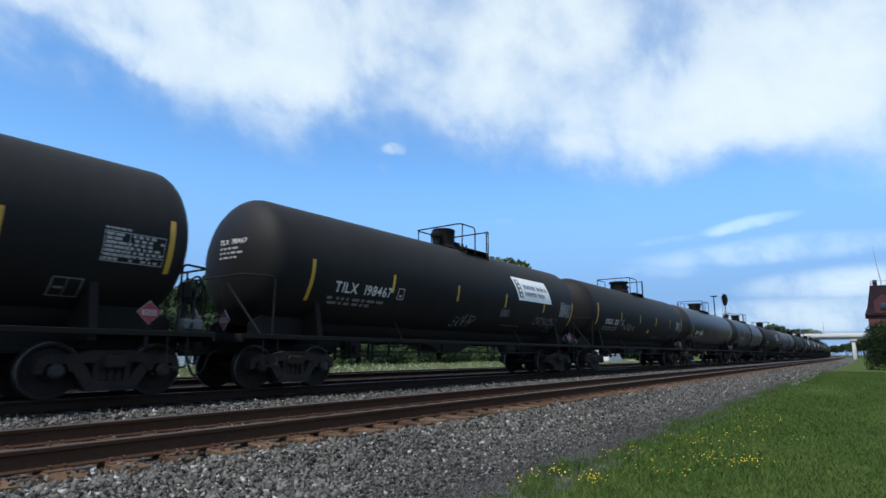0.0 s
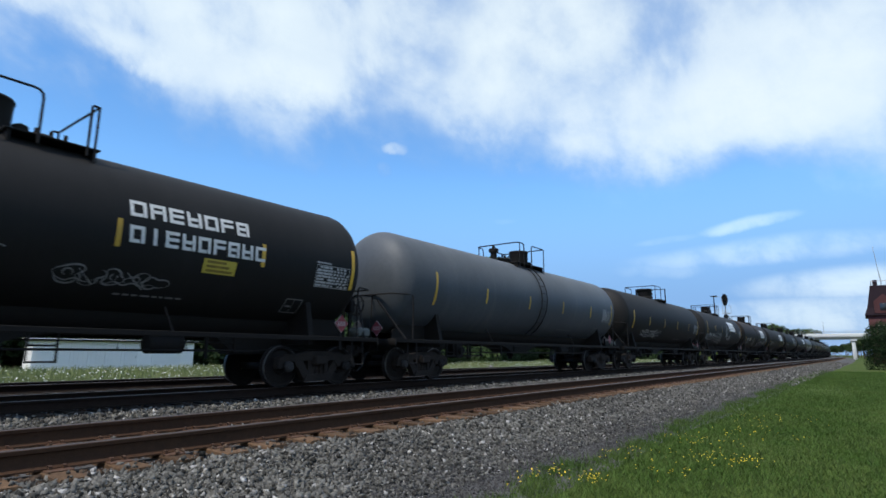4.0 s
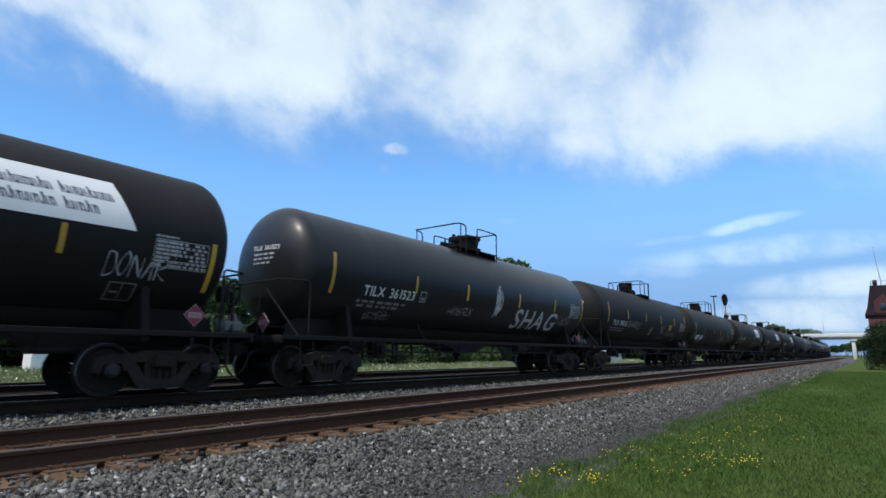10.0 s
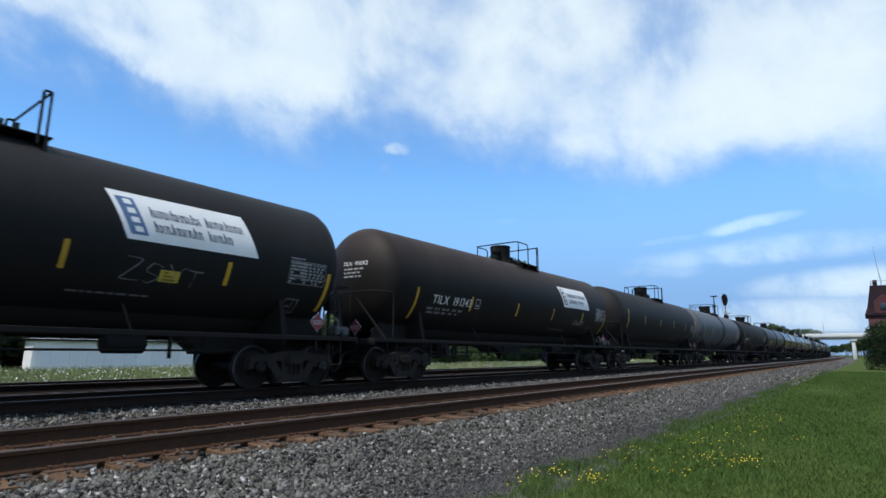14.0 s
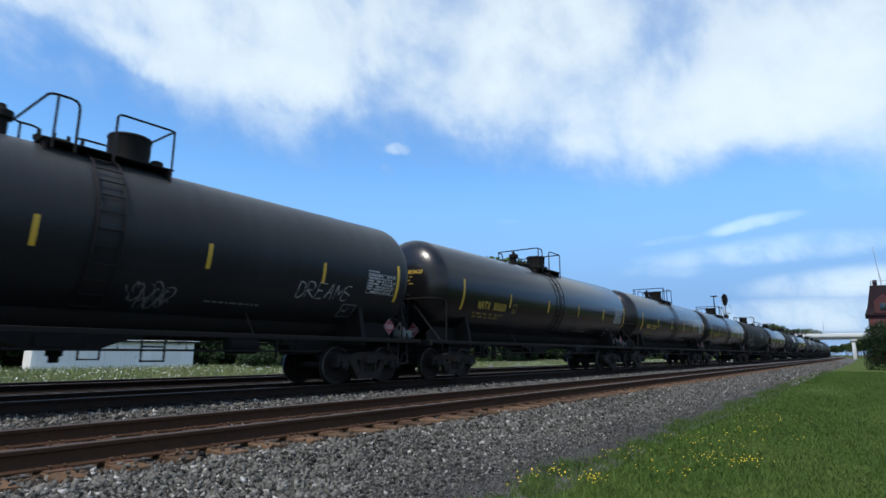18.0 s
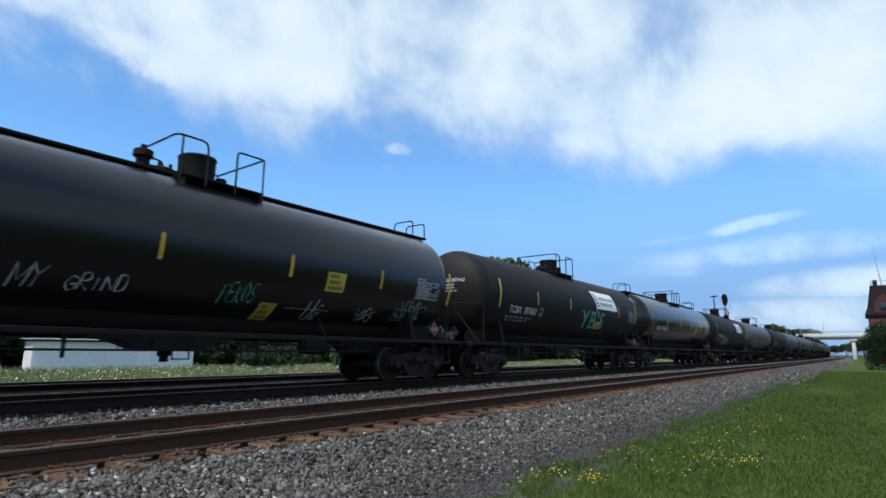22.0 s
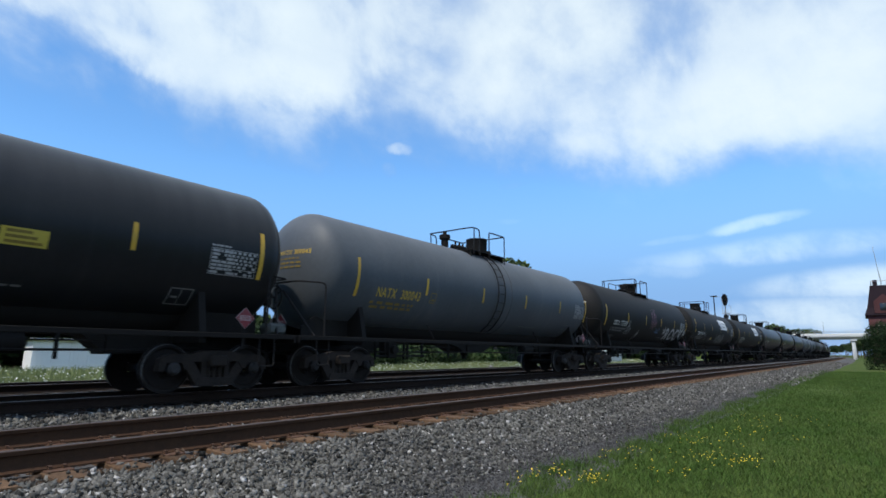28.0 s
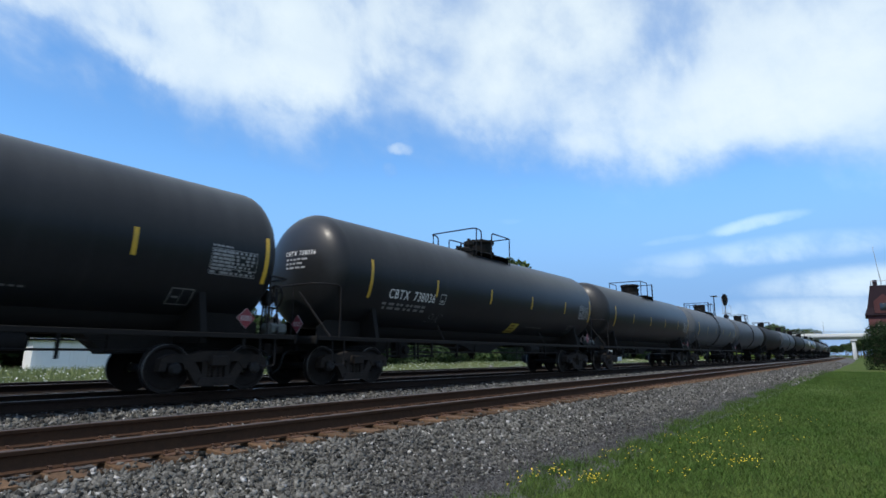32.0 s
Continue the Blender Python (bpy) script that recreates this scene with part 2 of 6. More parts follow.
# ---- mesh helpers ----
class Shape:
    """Collects vertices and faces for one mesh."""

    def __init__(self):
        self.v, self.f = [], []

    def add(self, verts, faces):
        o = len(self.v)
        self.v += [tuple(p) for p in verts]
        self.f += [tuple(i + o for i in q) for q in faces]
        return self

    def box(self, x0, y0, z0, x1, y1, z1, c=0.0, m=None):
        """A box; c: width of the chamfer along its long upright and level edges."""
        if c <= 0:
            vs = [(x, y, z) for x in (x0, x1) for y in (y0, y1) for z in (z0, z1)]
            fs = [(0, 1, 3, 2), (4, 6, 7, 5), (0, 4, 5, 1), (2, 3, 7, 6), (0, 2, 6, 4), (1, 5, 7, 3)]
        else:
            vs = []
            for x, i in ((x0, c), (x0 + c, 0), (x1 - c, 0), (x1, c)):
                ya, yb, za, zb = y0 + i, y1 - i, z0 + i, z1 - i
                vs += [(x, ya + c, za), (x, yb - c, za), (x, yb, za + c), (x, yb, zb - c), (x, yb - c, zb), (x, ya + c, zb), (x, ya, zb - c), (x, ya, za + c)]
            fs = [tuple(range(7, -1, -1)), tuple(range(24, 32))]
            fs += [(8 * k + i, 8 * k + (i + 1) % 8, 8 * k + 8 + (i + 1) % 8, 8 * k + 8 + i) for k in range(3) for i in range(8)]
        if m is not None:
            vs = [m @ Vector(p) for p in vs]
        return self.add(vs, fs)

    def ring(self, profile, m=None, seg=24, close=True):
        """Turns a profile of (along, radius) round the x axis; m places it."""
        vs, fs, k = [], [], len(profile)
        for i in range(seg):
            a = 2 * math.pi * i / seg
            for s, r in profile:
                vs.append((s, r * math.cos(a), r * math.sin(a)))
        for i in range(seg):
            j = (i + 1) % seg
            for q in range(k - 1):
                fs.append((i * k + q, j * k + q, j * k + q + 1, i * k + q + 1))
        if close:
            fs.append(tuple(i * k for i in range(seg))[::-1])
            fs.append(tuple(i * k + k - 1 for i in range(seg)))
        if m is not None:
            vs = [m @ Vector(p) for p in vs]
        return self.add(vs, fs)

    def cyl(self, a, b, r, seg=12, c=0.0, r2=None):
        a, b = Vector(a), Vector(b)
        d = b - a
        m = Matrix.Translation(a) @ d.to_track_quat("X", "Z").to_matrix().to_4x4()
        n, r2 = d.length, r if r2 is None else r2
        prof = [(0, r), (n, r2)] if c <= 0 else [(0, r - c), (c, r), (n - c, r2), (n, r2 - c)]
        return self.ring(prof, m, seg)

    def tube(self, pts, r, seg=6):
        """A bent pipe through the points."""
        pts = [Vector(p) for p in pts]
        vs, fs, side = [], [], None
        for i, p in enumerate(pts):
            d = (pts[min(i + 1, len(pts) - 1)] - pts[max(i - 1, 0)]).normalized()
            if side is None:
                side = d.orthogonal().normalized()
            side = (side - d * side.dot(d)).normalized()
            up = d.cross(side)
            for k in range(seg):
                a = 2 * math.pi * k / seg
                vs.append(p + side * (r * math.cos(a)) + up * (r * math.sin(a)))
        for i in range(len(pts) - 1):
            for k in range(seg):
                q = (k + 1) % seg
                fs.append((i * seg + k, i * seg + q, (i + 1) * seg + q, (i + 1) * seg + k))
        fs.append(tuple(range(seg))[::-1])
        fs.append(tuple((len(pts) - 1) * seg + k for k in range(seg)))
        return self.add(vs, fs)

    def prism(self, outline, y0, y1, m=None):
        """An outline in (x, z), thick from y0 to y1."""
        k = len(outline)
        vs = [(x, y0, z) for x, z in outline] + [(x, y1, z) for x, z in outline]
        fs = [tuple(range(k))[::-1], tuple(range(k, 2 * k))] + [(i, (i + 1) % k, k + (i + 1) % k, k + i) for i in range(k)]
        if m is not None:
            vs = [m @ Vector(p) for p in vs]
        return self.add(vs, fs)

    def mesh(self, name, mat, smooth=True):
        me = bpy.data.meshes.new(name)
        me.from_pydata(self.v, [], self.f)
        me.materials.append(mat)
        if smooth:
            me.shade_smooth()
            me.set_sharp_from_angle(angle=radians(38))
        return me


def bend(points, r=0.12, steps=3):
    """Rounds the corners of a polyline."""
    pts = [Vector(p) for p in points]
    out = [pts[0]]
    for a, b, c in zip(pts, pts[1:], pts[2:]):
        d1, d2 = (a - b), (c - b)
        k = min(r, d1.length * 0.45, d2.length * 0.45)
        p, q = b + d1.normalized() * k, b + d2.normalized() * k
        for i in range(steps + 1):
            t = i / steps
            out.append(p * (1 - t) ** 2 + b * (2 * t * (1 - t)) + q * t ** 2)
    return out + [pts[-1]]


def part(name, shape, mat, parent=None, label="", at=None, smooth=True):
    """Links one mesh object under a thing or part."""
    me = shape.mesh(name, mat, smooth) if isinstance(shape, Shape) else shape
    ob = new(name, me)
    if parent is not None:
        ob.parent = parent
    if at is not None:
        ob.matrix_basis = at
    if label:
        tagged(ob, label)
    return ob


def thing(name, label, category, group="", kind="", at=None):
    ob = new(name)
    ob.empty_display_size = 0.2
    if at is not None:
        ob.matrix_basis = at
    return tagged(ob, label, category, group, kind)


def sheet_mesh(name, verts, faces_per, mat, smooth=False):
    """A mesh from numpy vertices in equal faces of faces_per corners."""
    me = bpy.data.meshes.new(name)
    n = len(verts)
    me.vertices.add(n)
    me.vertices.foreach_set("co", verts.astype(np.float32).ravel())
    me.loops.add(n)
    me.loops.foreach_set("vertex_index", np.arange(n, dtype=np.int32))
    k = n // faces_per
    me.polygons.add(k)
    me.polygons.foreach_set("loop_start", np.arange(k, dtype=np.int32) * faces_per)
    me.materials.append(mat)
    me.update(calc_edges=True)
    return me


# glyphs of the built-in font, cut into low bands so that they can lie on a round tank
GLYPHS = {}


def make_glyphs(chars):
    for ch in chars:
        cu = bpy.data.curves.new("glyph", "FONT")
        cu.body, cu.resolution_u, cu.offset = ch, 3, 0.014
        ob = new("glyph", cu)
        me = bpy.data.meshes.new_from_object(ob.evaluated_get(bpy.context.evaluated_depsgraph_get()))
        bm = bmesh.new()
        bm.from_mesh(me)
        for k in range(1, 6):
            bmesh.ops.bisect_plane(bm, geom=bm.verts[:] + bm.edges[:] + bm.faces[:], plane_co=(0, 0.14 * k, 0), plane_no=(0, 1, 0))
        bm.verts.index_update()
        vs = [(v.co.x, v.co.y) for v in bm.verts]
        GLYPHS[ch] = (vs, [tuple(v.index for v in f.verts) for f in bm.faces], max((x for x, _ in vs), default=0.3))
        bm.free()
        bpy.data.objects.remove(ob)
        bpy.data.meshes.remove(me)
        bpy.data.curves.remove(cu)


make_glyphs("ABCDEFGHIKLMNOPRSTUWXYZ0123456789*+'")


def lettering(text, size, place, squeeze=0.92):
    """A shape with the text laid out by place(s, w) -> point; size is the capital height."""
    sh, s, k = Shape(), 0.0, size / 0.7
    for ch in text:
        if ch == " ":
            s += 0.42 * k
            continue
        vs, fs, wide = GLYPHS[ch]
        sh.add([place((s + x * k) * squeeze, y * k) for x, y in vs], fs)
        s += (wide + 0.09) * k
    return sh


# ---- the line: straight past the camera, then a wide curve to the left ----
BEND_AT, BEND_R = 110.0, 5000.0
NEAR_Y, TRAIN_Y, FAR_Y = 6.51, 11.96, 17.2
GAUGE = 0.7535
TURF = -0.62


def on_line(s, off, z=0.0):
    """The point s metres along the line, off metres to the left of the camera's own line, and the heading there."""
    if s <= BEND_AT:
        return Vector((s, off, z)), 0.0
    a = (s - BEND_AT) / BEND_R
    return Vector((BEND_AT + (BEND_R - off) * math.sin(a), BEND_R - (BEND_R - off) * math.cos(a), z)), a


STATIONS = [-70, -30, -8, 0, 10, 20, 40, 70, 110] + list(range(130, 1300, 20))


def swept(profile, off, stations=STATIONS, wobble=0.0):
    """Sweeps an open or closed outline of (side, z) along the line."""
    sh, k = Shape(), len(profile)
    vs, fs = [], []
    for s in stations:
        for i, (d, z) in enumerate(profile):
            w = wobble * noise.noise((s * 0.31, i * 3.7, off)) if wobble else 0
            vs.append(on_line(s, off + d + w, z)[0])
    for j in range(len(stations) - 1):
        for i in range(k - 1):
            fs.append((j * k + i, (j + 1) * k + i, (j + 1) * k + i + 1, j * k + i + 1))
    return sh.add(vs, fs)


def mesh_np(name, verts, faces, mat):
    """A mesh from numpy arrays of vertices and equal-sided faces."""
    me = bpy.data.meshes.new(name)
    k, m = faces.shape
    me.vertices.add(len(verts))
    me.vertices.foreach_set("co", verts.astype(np.float32).ravel())
    me.loops.add(k * m)
    me.loops.foreach_set("vertex_index", faces.astype(np.int32).ravel())
    me.polygons.add(k)
    me.polygons.foreach_set("loop_start", np.arange(k, dtype=np.int32) * m)
    me.materials.append(mat)
    me.update(calc_edges=True)
    return me


# ground: one sheet to the horizon, finer near the line
def build_ground():
    xs = [-4500, -900, -200, -60, -30] + list(np.arange(-20, 120, 2.5)) + [130, 160, 200, 260, 350, 500, 800, 1500, 4500]
    ys = [-4500, -900, -200, -60, -25, -12] + list(np.arange(-8, 4.1, 0.6)) + [6, 12, 19, 21, 23, 26, 30, 36, 45, 60, 90, 200, 900, 4500]
    vs, fs = [], []
    for x in xs:
        for y in ys:
            z = TURF + 0.05 * noise.noise((x * 0.21, y * 0.27, 0.0)) * (abs(x) < 150 and abs(y) < 60)
            if 4.2 < y < 19.5:
                z = TURF - 0.25
            vs.append((x, y, z))
    k = len(ys)
    fs = [(i * k + j, (i + 1) * k + j, (i + 1) * k + j + 1, i * k + j + 1) for i in range(len(xs) - 1) for j in range(k - 1)]
    ob = part("ground", Shape().add(vs, fs), SOIL_M)
    tagged(ob, "mown green lawn and rough grass beside the railway", "ground", kind="structure")


build_ground()

bed = part("ballast_bed", swept([(2.55, -0.72), (2.9, -0.60), (3.6, -0.53), (4.3, -0.40), (5.0, -0.245), (5.3, -0.235), (7.8, -0.235), (8.5, -0.29), (9.3, -0.29),
                                 (10.5, -0.245), (13.3, -0.245), (14.0, -0.29), (15.6, -0.26), (18.6, -0.26), (19.6, -0.5), (20.6, -0.78)], 0.0,
                                STATIONS[:2] + list(np.arange(-8, 40, 1.0)) + [45, 55, 70, 90] + STATIONS[8:], 0.06), BED_M)
tagged(bed, "grey crushed-stone ballast bed under three tracks", "ballast", kind="structure")

RAIL_OUT = [(-0.076, -0.186), (-0.076, -0.172), (-0.02, -0.155), (-0.009, -0.13), (-0.009, -0.05), (-0.036, -0.04), (-0.037, -0.008), (-0.030, -0.003)]
RAIL_OUT = RAIL_OUT + [(-d, z) for d, z in reversed(RAIL_OUT)]
TRACKS = []
for name, y, label in (("track_1", NEAR_Y, "rusty main track on weathered wooden ties"), ("track_2", TRAIN_Y, "main track carrying the tank train"), ("track_3", FAR_Y, "far side track at the edge of the grass")):
    tr = thing(name, label, "track", kind="structure")
    TRACKS.append(tr)
    for side in (-1, 1):
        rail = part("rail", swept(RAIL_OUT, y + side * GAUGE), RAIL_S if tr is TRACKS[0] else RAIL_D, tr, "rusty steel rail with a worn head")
        part("rail_head", swept([(-0.033, -0.004), (-0.027, 0.002), (0.027, 0.002), (0.033, -0.004)], y + side * GAUGE), RAIL_T, rail, "polished running surface")

# ---- sky: thin fair-weather clouds drifting before the blue ----
def cloud_material():
    m = bpy.data.materials.new("drifting_clouds")
    m.use_nodes = True
    nt = m.node_tree
    n, l = nt.nodes, nt.links
    n.clear()

    def math_(op, a, b=None, c=None):
        q = n.new("ShaderNodeMath")
        q.operation = op
        for i, x in enumerate((a, b, c)):
            if x is not None:
                if isinstance(x, (int, float)):
                    q.inputs[i].default_value = x
                else:
                    l.new(x, q.inputs[i])
        return q.outputs[0]

    def ramp(x, a, b, lo=0.0, hi=1.0):
        q = n.new("ShaderNodeMapRange")
        q.interpolation_type = "SMOOTHSTEP"
        l.new(x, q.inputs["Value"])
        for s, v in zip(("From Min", "From Max", "To Min", "To Max"), (a, b, lo, hi)):
            q.inputs[s].default_value = v
        return q.outputs[0]

    tc = n.new("ShaderNodeTexCoord")
    nm = n.new("ShaderNodeVectorMath")
    nm.operation = "NORMALIZE"
    l.new(tc.outputs["Object"], nm.inputs[0])
    sep = n.new("ShaderNodeSeparateXYZ")
    l.new(nm.outputs[0], sep.inputs[0])
    az = math_("MULTIPLY", math_("ARCTAN2", sep.outputs["Y"], sep.outputs["X"]), 180 / math.pi)
    el = math_("MULTIPLY", math_("ARCSINE", sep.outputs["Z"]), 180 / math.pi)
    # layer coordinates: a flat sheet of cloud seen from below
    lift = math_("ADD", sep.outputs["Z"], 0.10)
    comb = n.new("ShaderNodeCombineXYZ")
    l.new(math_("DIVIDE", sep.outputs["X"], lift), comb.inputs[0])
    l.new(math_("DIVIDE", sep.outputs["Y"], lift), comb.inputs[1])

    def fbm(scale, detail, rough, warp=0.0, off=0.0):
        q = n.new("ShaderNodeTexNoise")
        q.inputs["Scale"].default_value, q.inputs["Detail"].default_value = scale, detail
        q.inputs["Roughness"].default_value, q.inputs["Distortion"].default_value = rough, warp
        mp = n.new("ShaderNodeMapping")
        mp.inputs["Location"].default_value = (off, off * 0.7, off * 0.3)
        l.new(comb.outputs[0], mp.inputs["Vector"])
        l.new(mp.outputs[0], q.inputs["Vector"])
        return q.outputs["Fac"]

    # the same in plain angles, ten degrees to the unit, for shapes that are not drawn out along the horizon
    flat = n.new("ShaderNodeCombineXYZ")
    l.new(math_("MULTIPLY", az, 0.1), flat.inputs[0])
    l.new(math_("ADD", math_("MULTIPLY", el, 0.1), math_("MULTIPLY", az, -0.02)), flat.inputs[1])

    def lumps(scale, detail, rough, warp=0.0, off=0.0):
        q = n.new("ShaderNodeTexNoise")
        q.inputs["Scale"].default_value, q.inputs["Detail"].default_value = scale, detail
        q.inputs["Roughness"].default_value, q.inputs["Distortion"].default_value = rough, warp
        mp = n.new("ShaderNodeMapping")
        mp.inputs["Location"].default_value = (off, off * 0.7, off * 0.3)
        l.new(flat.outputs[0], mp.inputs["Vector"])
        l.new(mp.outputs[0], q.inputs["Vector"])
        return q.outputs["Fac"]

    fine = fbm(6.0, 7, 0.6, 0.3, 2.0)
    lump = lumps(0.75, 7, 0.56, 0.15, 3.3)
    small = lumps(2.4, 6, 0.55, 0.15, 7.1)
    # wander of the cloud edge
    wander = math_("ADD", math_("MULTIPLY", math_("SUBTRACT", lump, 0.5), 9.0), math_("MULTIPLY", math_("SUBTRACT", small, 0.5), 5.0))
    # the great bank: its lower edge in elevation falls towards the right-hand part of the sky
    edge = math_("ADD", math_("MULTIPLY", az, 0.105), 16.2)
    high = math_("ADD", math_("SUBTRACT", el, edge), wander)
    # runs on behind and overhead, unseen, to whiten skylight; left open at the sun
    here = math_("MULTIPLY", ramp(az, 112.0, 90.0), math_("MAXIMUM", ramp(el, 48.0, 40.0), ramp(az, -75.0, -45.0)))
    veil = math_("MULTIPLY", ramp(high, -6.5, 6.0), math_("MULTIPLY_ADD", ramp(lump, 0.36, 0.66), 0.36, 0.46))
    veil = math_("MAXIMUM", veil, math_("MULTIPLY", ramp(high, -9.0, 2.0), 0.22))
    haze = ramp(el, 21.0, 4.0, 0.0, 0.92)

    def puff(a0, e0, wa, we, tilt, strength, ragged=0.10, soft=1.0):
        """A cloud of its own: centre, half-widths and slant in degrees."""
        da = math_("SUBTRACT", az, a0)
        de = math_("SUBTRACT", math_("ADD", el, math_("MULTIPLY", wander, ragged)), math_("ADD", math_("MULTIPLY", da, tilt), e0))
        q = math_("ADD", math_("POWER", math_("DIVIDE", da, wa), 2.0), math_("POWER", math_("DIVIDE", de, we), 2.0))
        return math_("MULTIPLY", math_("MULTIPLY", ramp(q, 1.3 * soft, 0.0), strength), ramp(small, 0.28, 0.66, 0.5, 1.0))

    # bright cores in the bank, lying over the veil
    dens = veil
    for spec_ in ((27.0, 31.5, 9.0, 5.5, 0.0, 0.75), (1.0, 25.0, 10.0, 5.0, -0.15, 0.65), (54.0, 26.6, 5.5, 2.2, 0.0, 0.75), (68.5, 26.2, 5.0, 1.5, 0.12, 0.65), (61.0, 32.0, 9.0, 3.6, 0.1, 0.6), (77.0, 28.8, 5.0, 1.6, 0.1, 0.5), (20.0, 19.5, 14.0, 2.4, 0.06, 0.3),
                  (14.0, 22.5, 12.0, 3.0, 0.05, 0.4), (33.0, 25.0, 8.0, 3.0, 0.1, 0.4)):
        p = math_("MULTIPLY", puff(*spec_, 0.3, 1.5), ramp(high, -5.0, 3.0))
        dens = math_("SUBTRACT", 1.0, math_("MULTIPLY", math_("SUBTRACT", 1.0, dens), math_("SUBTRACT", 1.0, p)))
    dens = math_("MULTIPLY", dens, here)
    # small clouds, streaks and the low bands
    for spec_ in ((42.2, 20.7, 2.0, 0.9, 0.12, 0.6, 0.3), (43.4, 18.6, 1.2, 1.1, 0.2, 0.35, 0.2), (7.4, 11.7, 5.0, 0.8, -0.09, 0.6, 0.16), (14.5, 10.9, 4.0, 0.5, -0.07, 0.3, 0.08), (30.0, 17.0, 3.6, 0.5, -0.1, 0.28, 0.1),
                  (31.0, 13.4, 2.6, 0.4, -0.05, 0.25, 0.1), (5.0, 9.2, 16.0, 1.6, -0.02, 0.46, 0.16), (14.0, 8.2, 7.0, 1.2, 0.0, 0.3, 0.16), (-3.0, 6.0, 15.0, 1.9, -0.02, 0.55, 0.1), (0.0, 3.4, 18.0, 2.2, 0.0, 0.5, 0.08)):
        dens = math_("MAXIMUM", dens, puff(*spec_))
    thick = math_("MINIMUM", math_("MULTIPLY", dens, math_("MULTIPLY_ADD", fine, 0.16, 0.92)), 0.96)
    cover = math_("MAXIMUM", thick, haze)
    mix = n.new("ShaderNodeMixShader")
    tr = n.new("ShaderNodeBsdfTransparent")
    em = n.new("ShaderNodeEmission")
    cr = n.new("ShaderNodeMix")
    cr.data_type = "RGBA"
    l.new(ramp(thick, 0.1, 0.8), cr.inputs["Factor"])
    cr.inputs["A"].default_value = (0.158, 0.322, 0.64, 1)
    cr.inputs["B"].default_value = (0.72, 0.82, 0.87, 1)
    l.new(cr.outputs["Result"], em.inputs["Color"])
    em.inputs["Strength"].default_value = 1.0
    l.new(cover, mix.inputs[0])
    l.new(tr.outputs[0], mix.inputs[1])
    l.new(em.outputs[0], mix.inputs[2])
    out = n.new("ShaderNodeOutputMaterial")
    l.new(mix.outputs[0], out.inputs["Surface"])
    return m


def build_clouds():
    sh = Shape()
    vs, fs, na, ne = [], [], 72, 24
    for j in range(ne + 1):
        e = radians(-3 + 93 * j / ne)
        for i in range(na):
            a = 2 * math.pi * i / na
            vs.append((4300 * math.cos(e) * math.cos(a), 4300 * math.cos(e) * math.sin(a), 4300 * math.sin(e)))
    fs = [(j * na + i, j * na + (i + 1) % na, (j + 1) * na + (i + 1) % na, (j + 1) * na + i) for j in range(ne) for i in range(na)]
    ob = part("cloud_backdrop", sh.add(vs, fs), cloud_material())
    return tagged(ob, "thin white clouds drifting over a blue sky", "sky", kind="structure")


CLOUDS = build_clouds()


# ---- tank cars ----
TANK_R, TANK_Z, CYL, HEAD = 1.565, 2.99, 7.68, 0.77
HALF = 9.05
AXLE = 0.4826


def side_place(x0, ang, off=0.004):
    """Lays (s, w) on the flank that faces the lawn, from x0 on, its foot at ang degrees above the tank's middle."""
    r = TANK_R + off

    def place(s, w):
        a = radians(ang) + w / TANK_R
        return (x0 + s, -r * math.cos(a), TANK_Z + r * math.sin(a))
    return place


def head_place(y0, z0, off=0.006):
    """Lays (s, w) on the rounded end that faces back along the line."""
    def place(s, w):
        y, z = y0 - s, z0 + w
        q = max(0.0, 1 - (y * y + (z - TANK_Z) ** 2) / TANK_R ** 2)
        return (-CYL - HEAD * math.sqrt(q) - off, y, z)
    return place


def patch(x0, x1, a0, a1, skew=0.0, off=0.004, nx=2, na=8, sh=None):
    """A thin sheet on the flank between two stations and two angles."""
    sh = sh or Shape()
    vs, r = [], TANK_R + off
    for i in range(nx + 1):
        for j in range(na + 1):
            t = j / na
            a = radians(a0 + (a1 - a0) * t)
            vs.append((x0 + (x1 - x0) * i / nx + skew * (1 - t), -r * math.cos(a), TANK_Z + r * math.sin(a)))
    k = na + 1
    return sh.add(vs, [(i * k + j, (i + 1) * k + j, (i + 1) * k + j + 1, i * k + j + 1) for i in range(nx) for j in range(na)])


def bars(x0, a0, rows, width, gap=5.0, high=2.6, seed=1):
    """Illegible small print: rows of short bars on the flank."""
    rng, sh = random.Random(seed), Shape()
    for k in range(rows):
        x, a = x0, a0 - k * gap
        while x < x0 + width:
            w = rng.uniform(0.08, 0.32)
            if x + w > x0 + width + 0.1:
                break
            patch(x, x + w, a - high, a, 0, 0.005, 1, 1, sh)
            x += w + rng.uniform(0.05, 0.16)
    return sh


def ribbon(pts, width, sh, ph=0.0):
    """A sprayed line through (station, angle) points on the flank, of uneven width."""
    n, r, vs = len(pts) - 1, TANK_R + 0.006, []
    for i, (s, q) in enumerate(pts):
        s2, q2 = pts[min(i + 1, n)]
        s1, q1 = pts[max(i - 1, 0)]
        ds, dw = s2 - s1, (q2 - q1) * TANK_R
        m = max(1e-5, math.hypot(ds, dw))
        h = width * (0.55 + 0.3 * math.sin(i * 0.31 + ph))
        for k in (-1, 1):
            a = q + k * h * ds / m / TANK_R
            vs.append((s - k * h * dw / m, -r * math.cos(a), TANK_Z + r * math.sin(a)))
    return sh.add(vs, [(2 * i, 2 * i + 2, 2 * i + 3, 2 * i + 1) for i in range(n)])


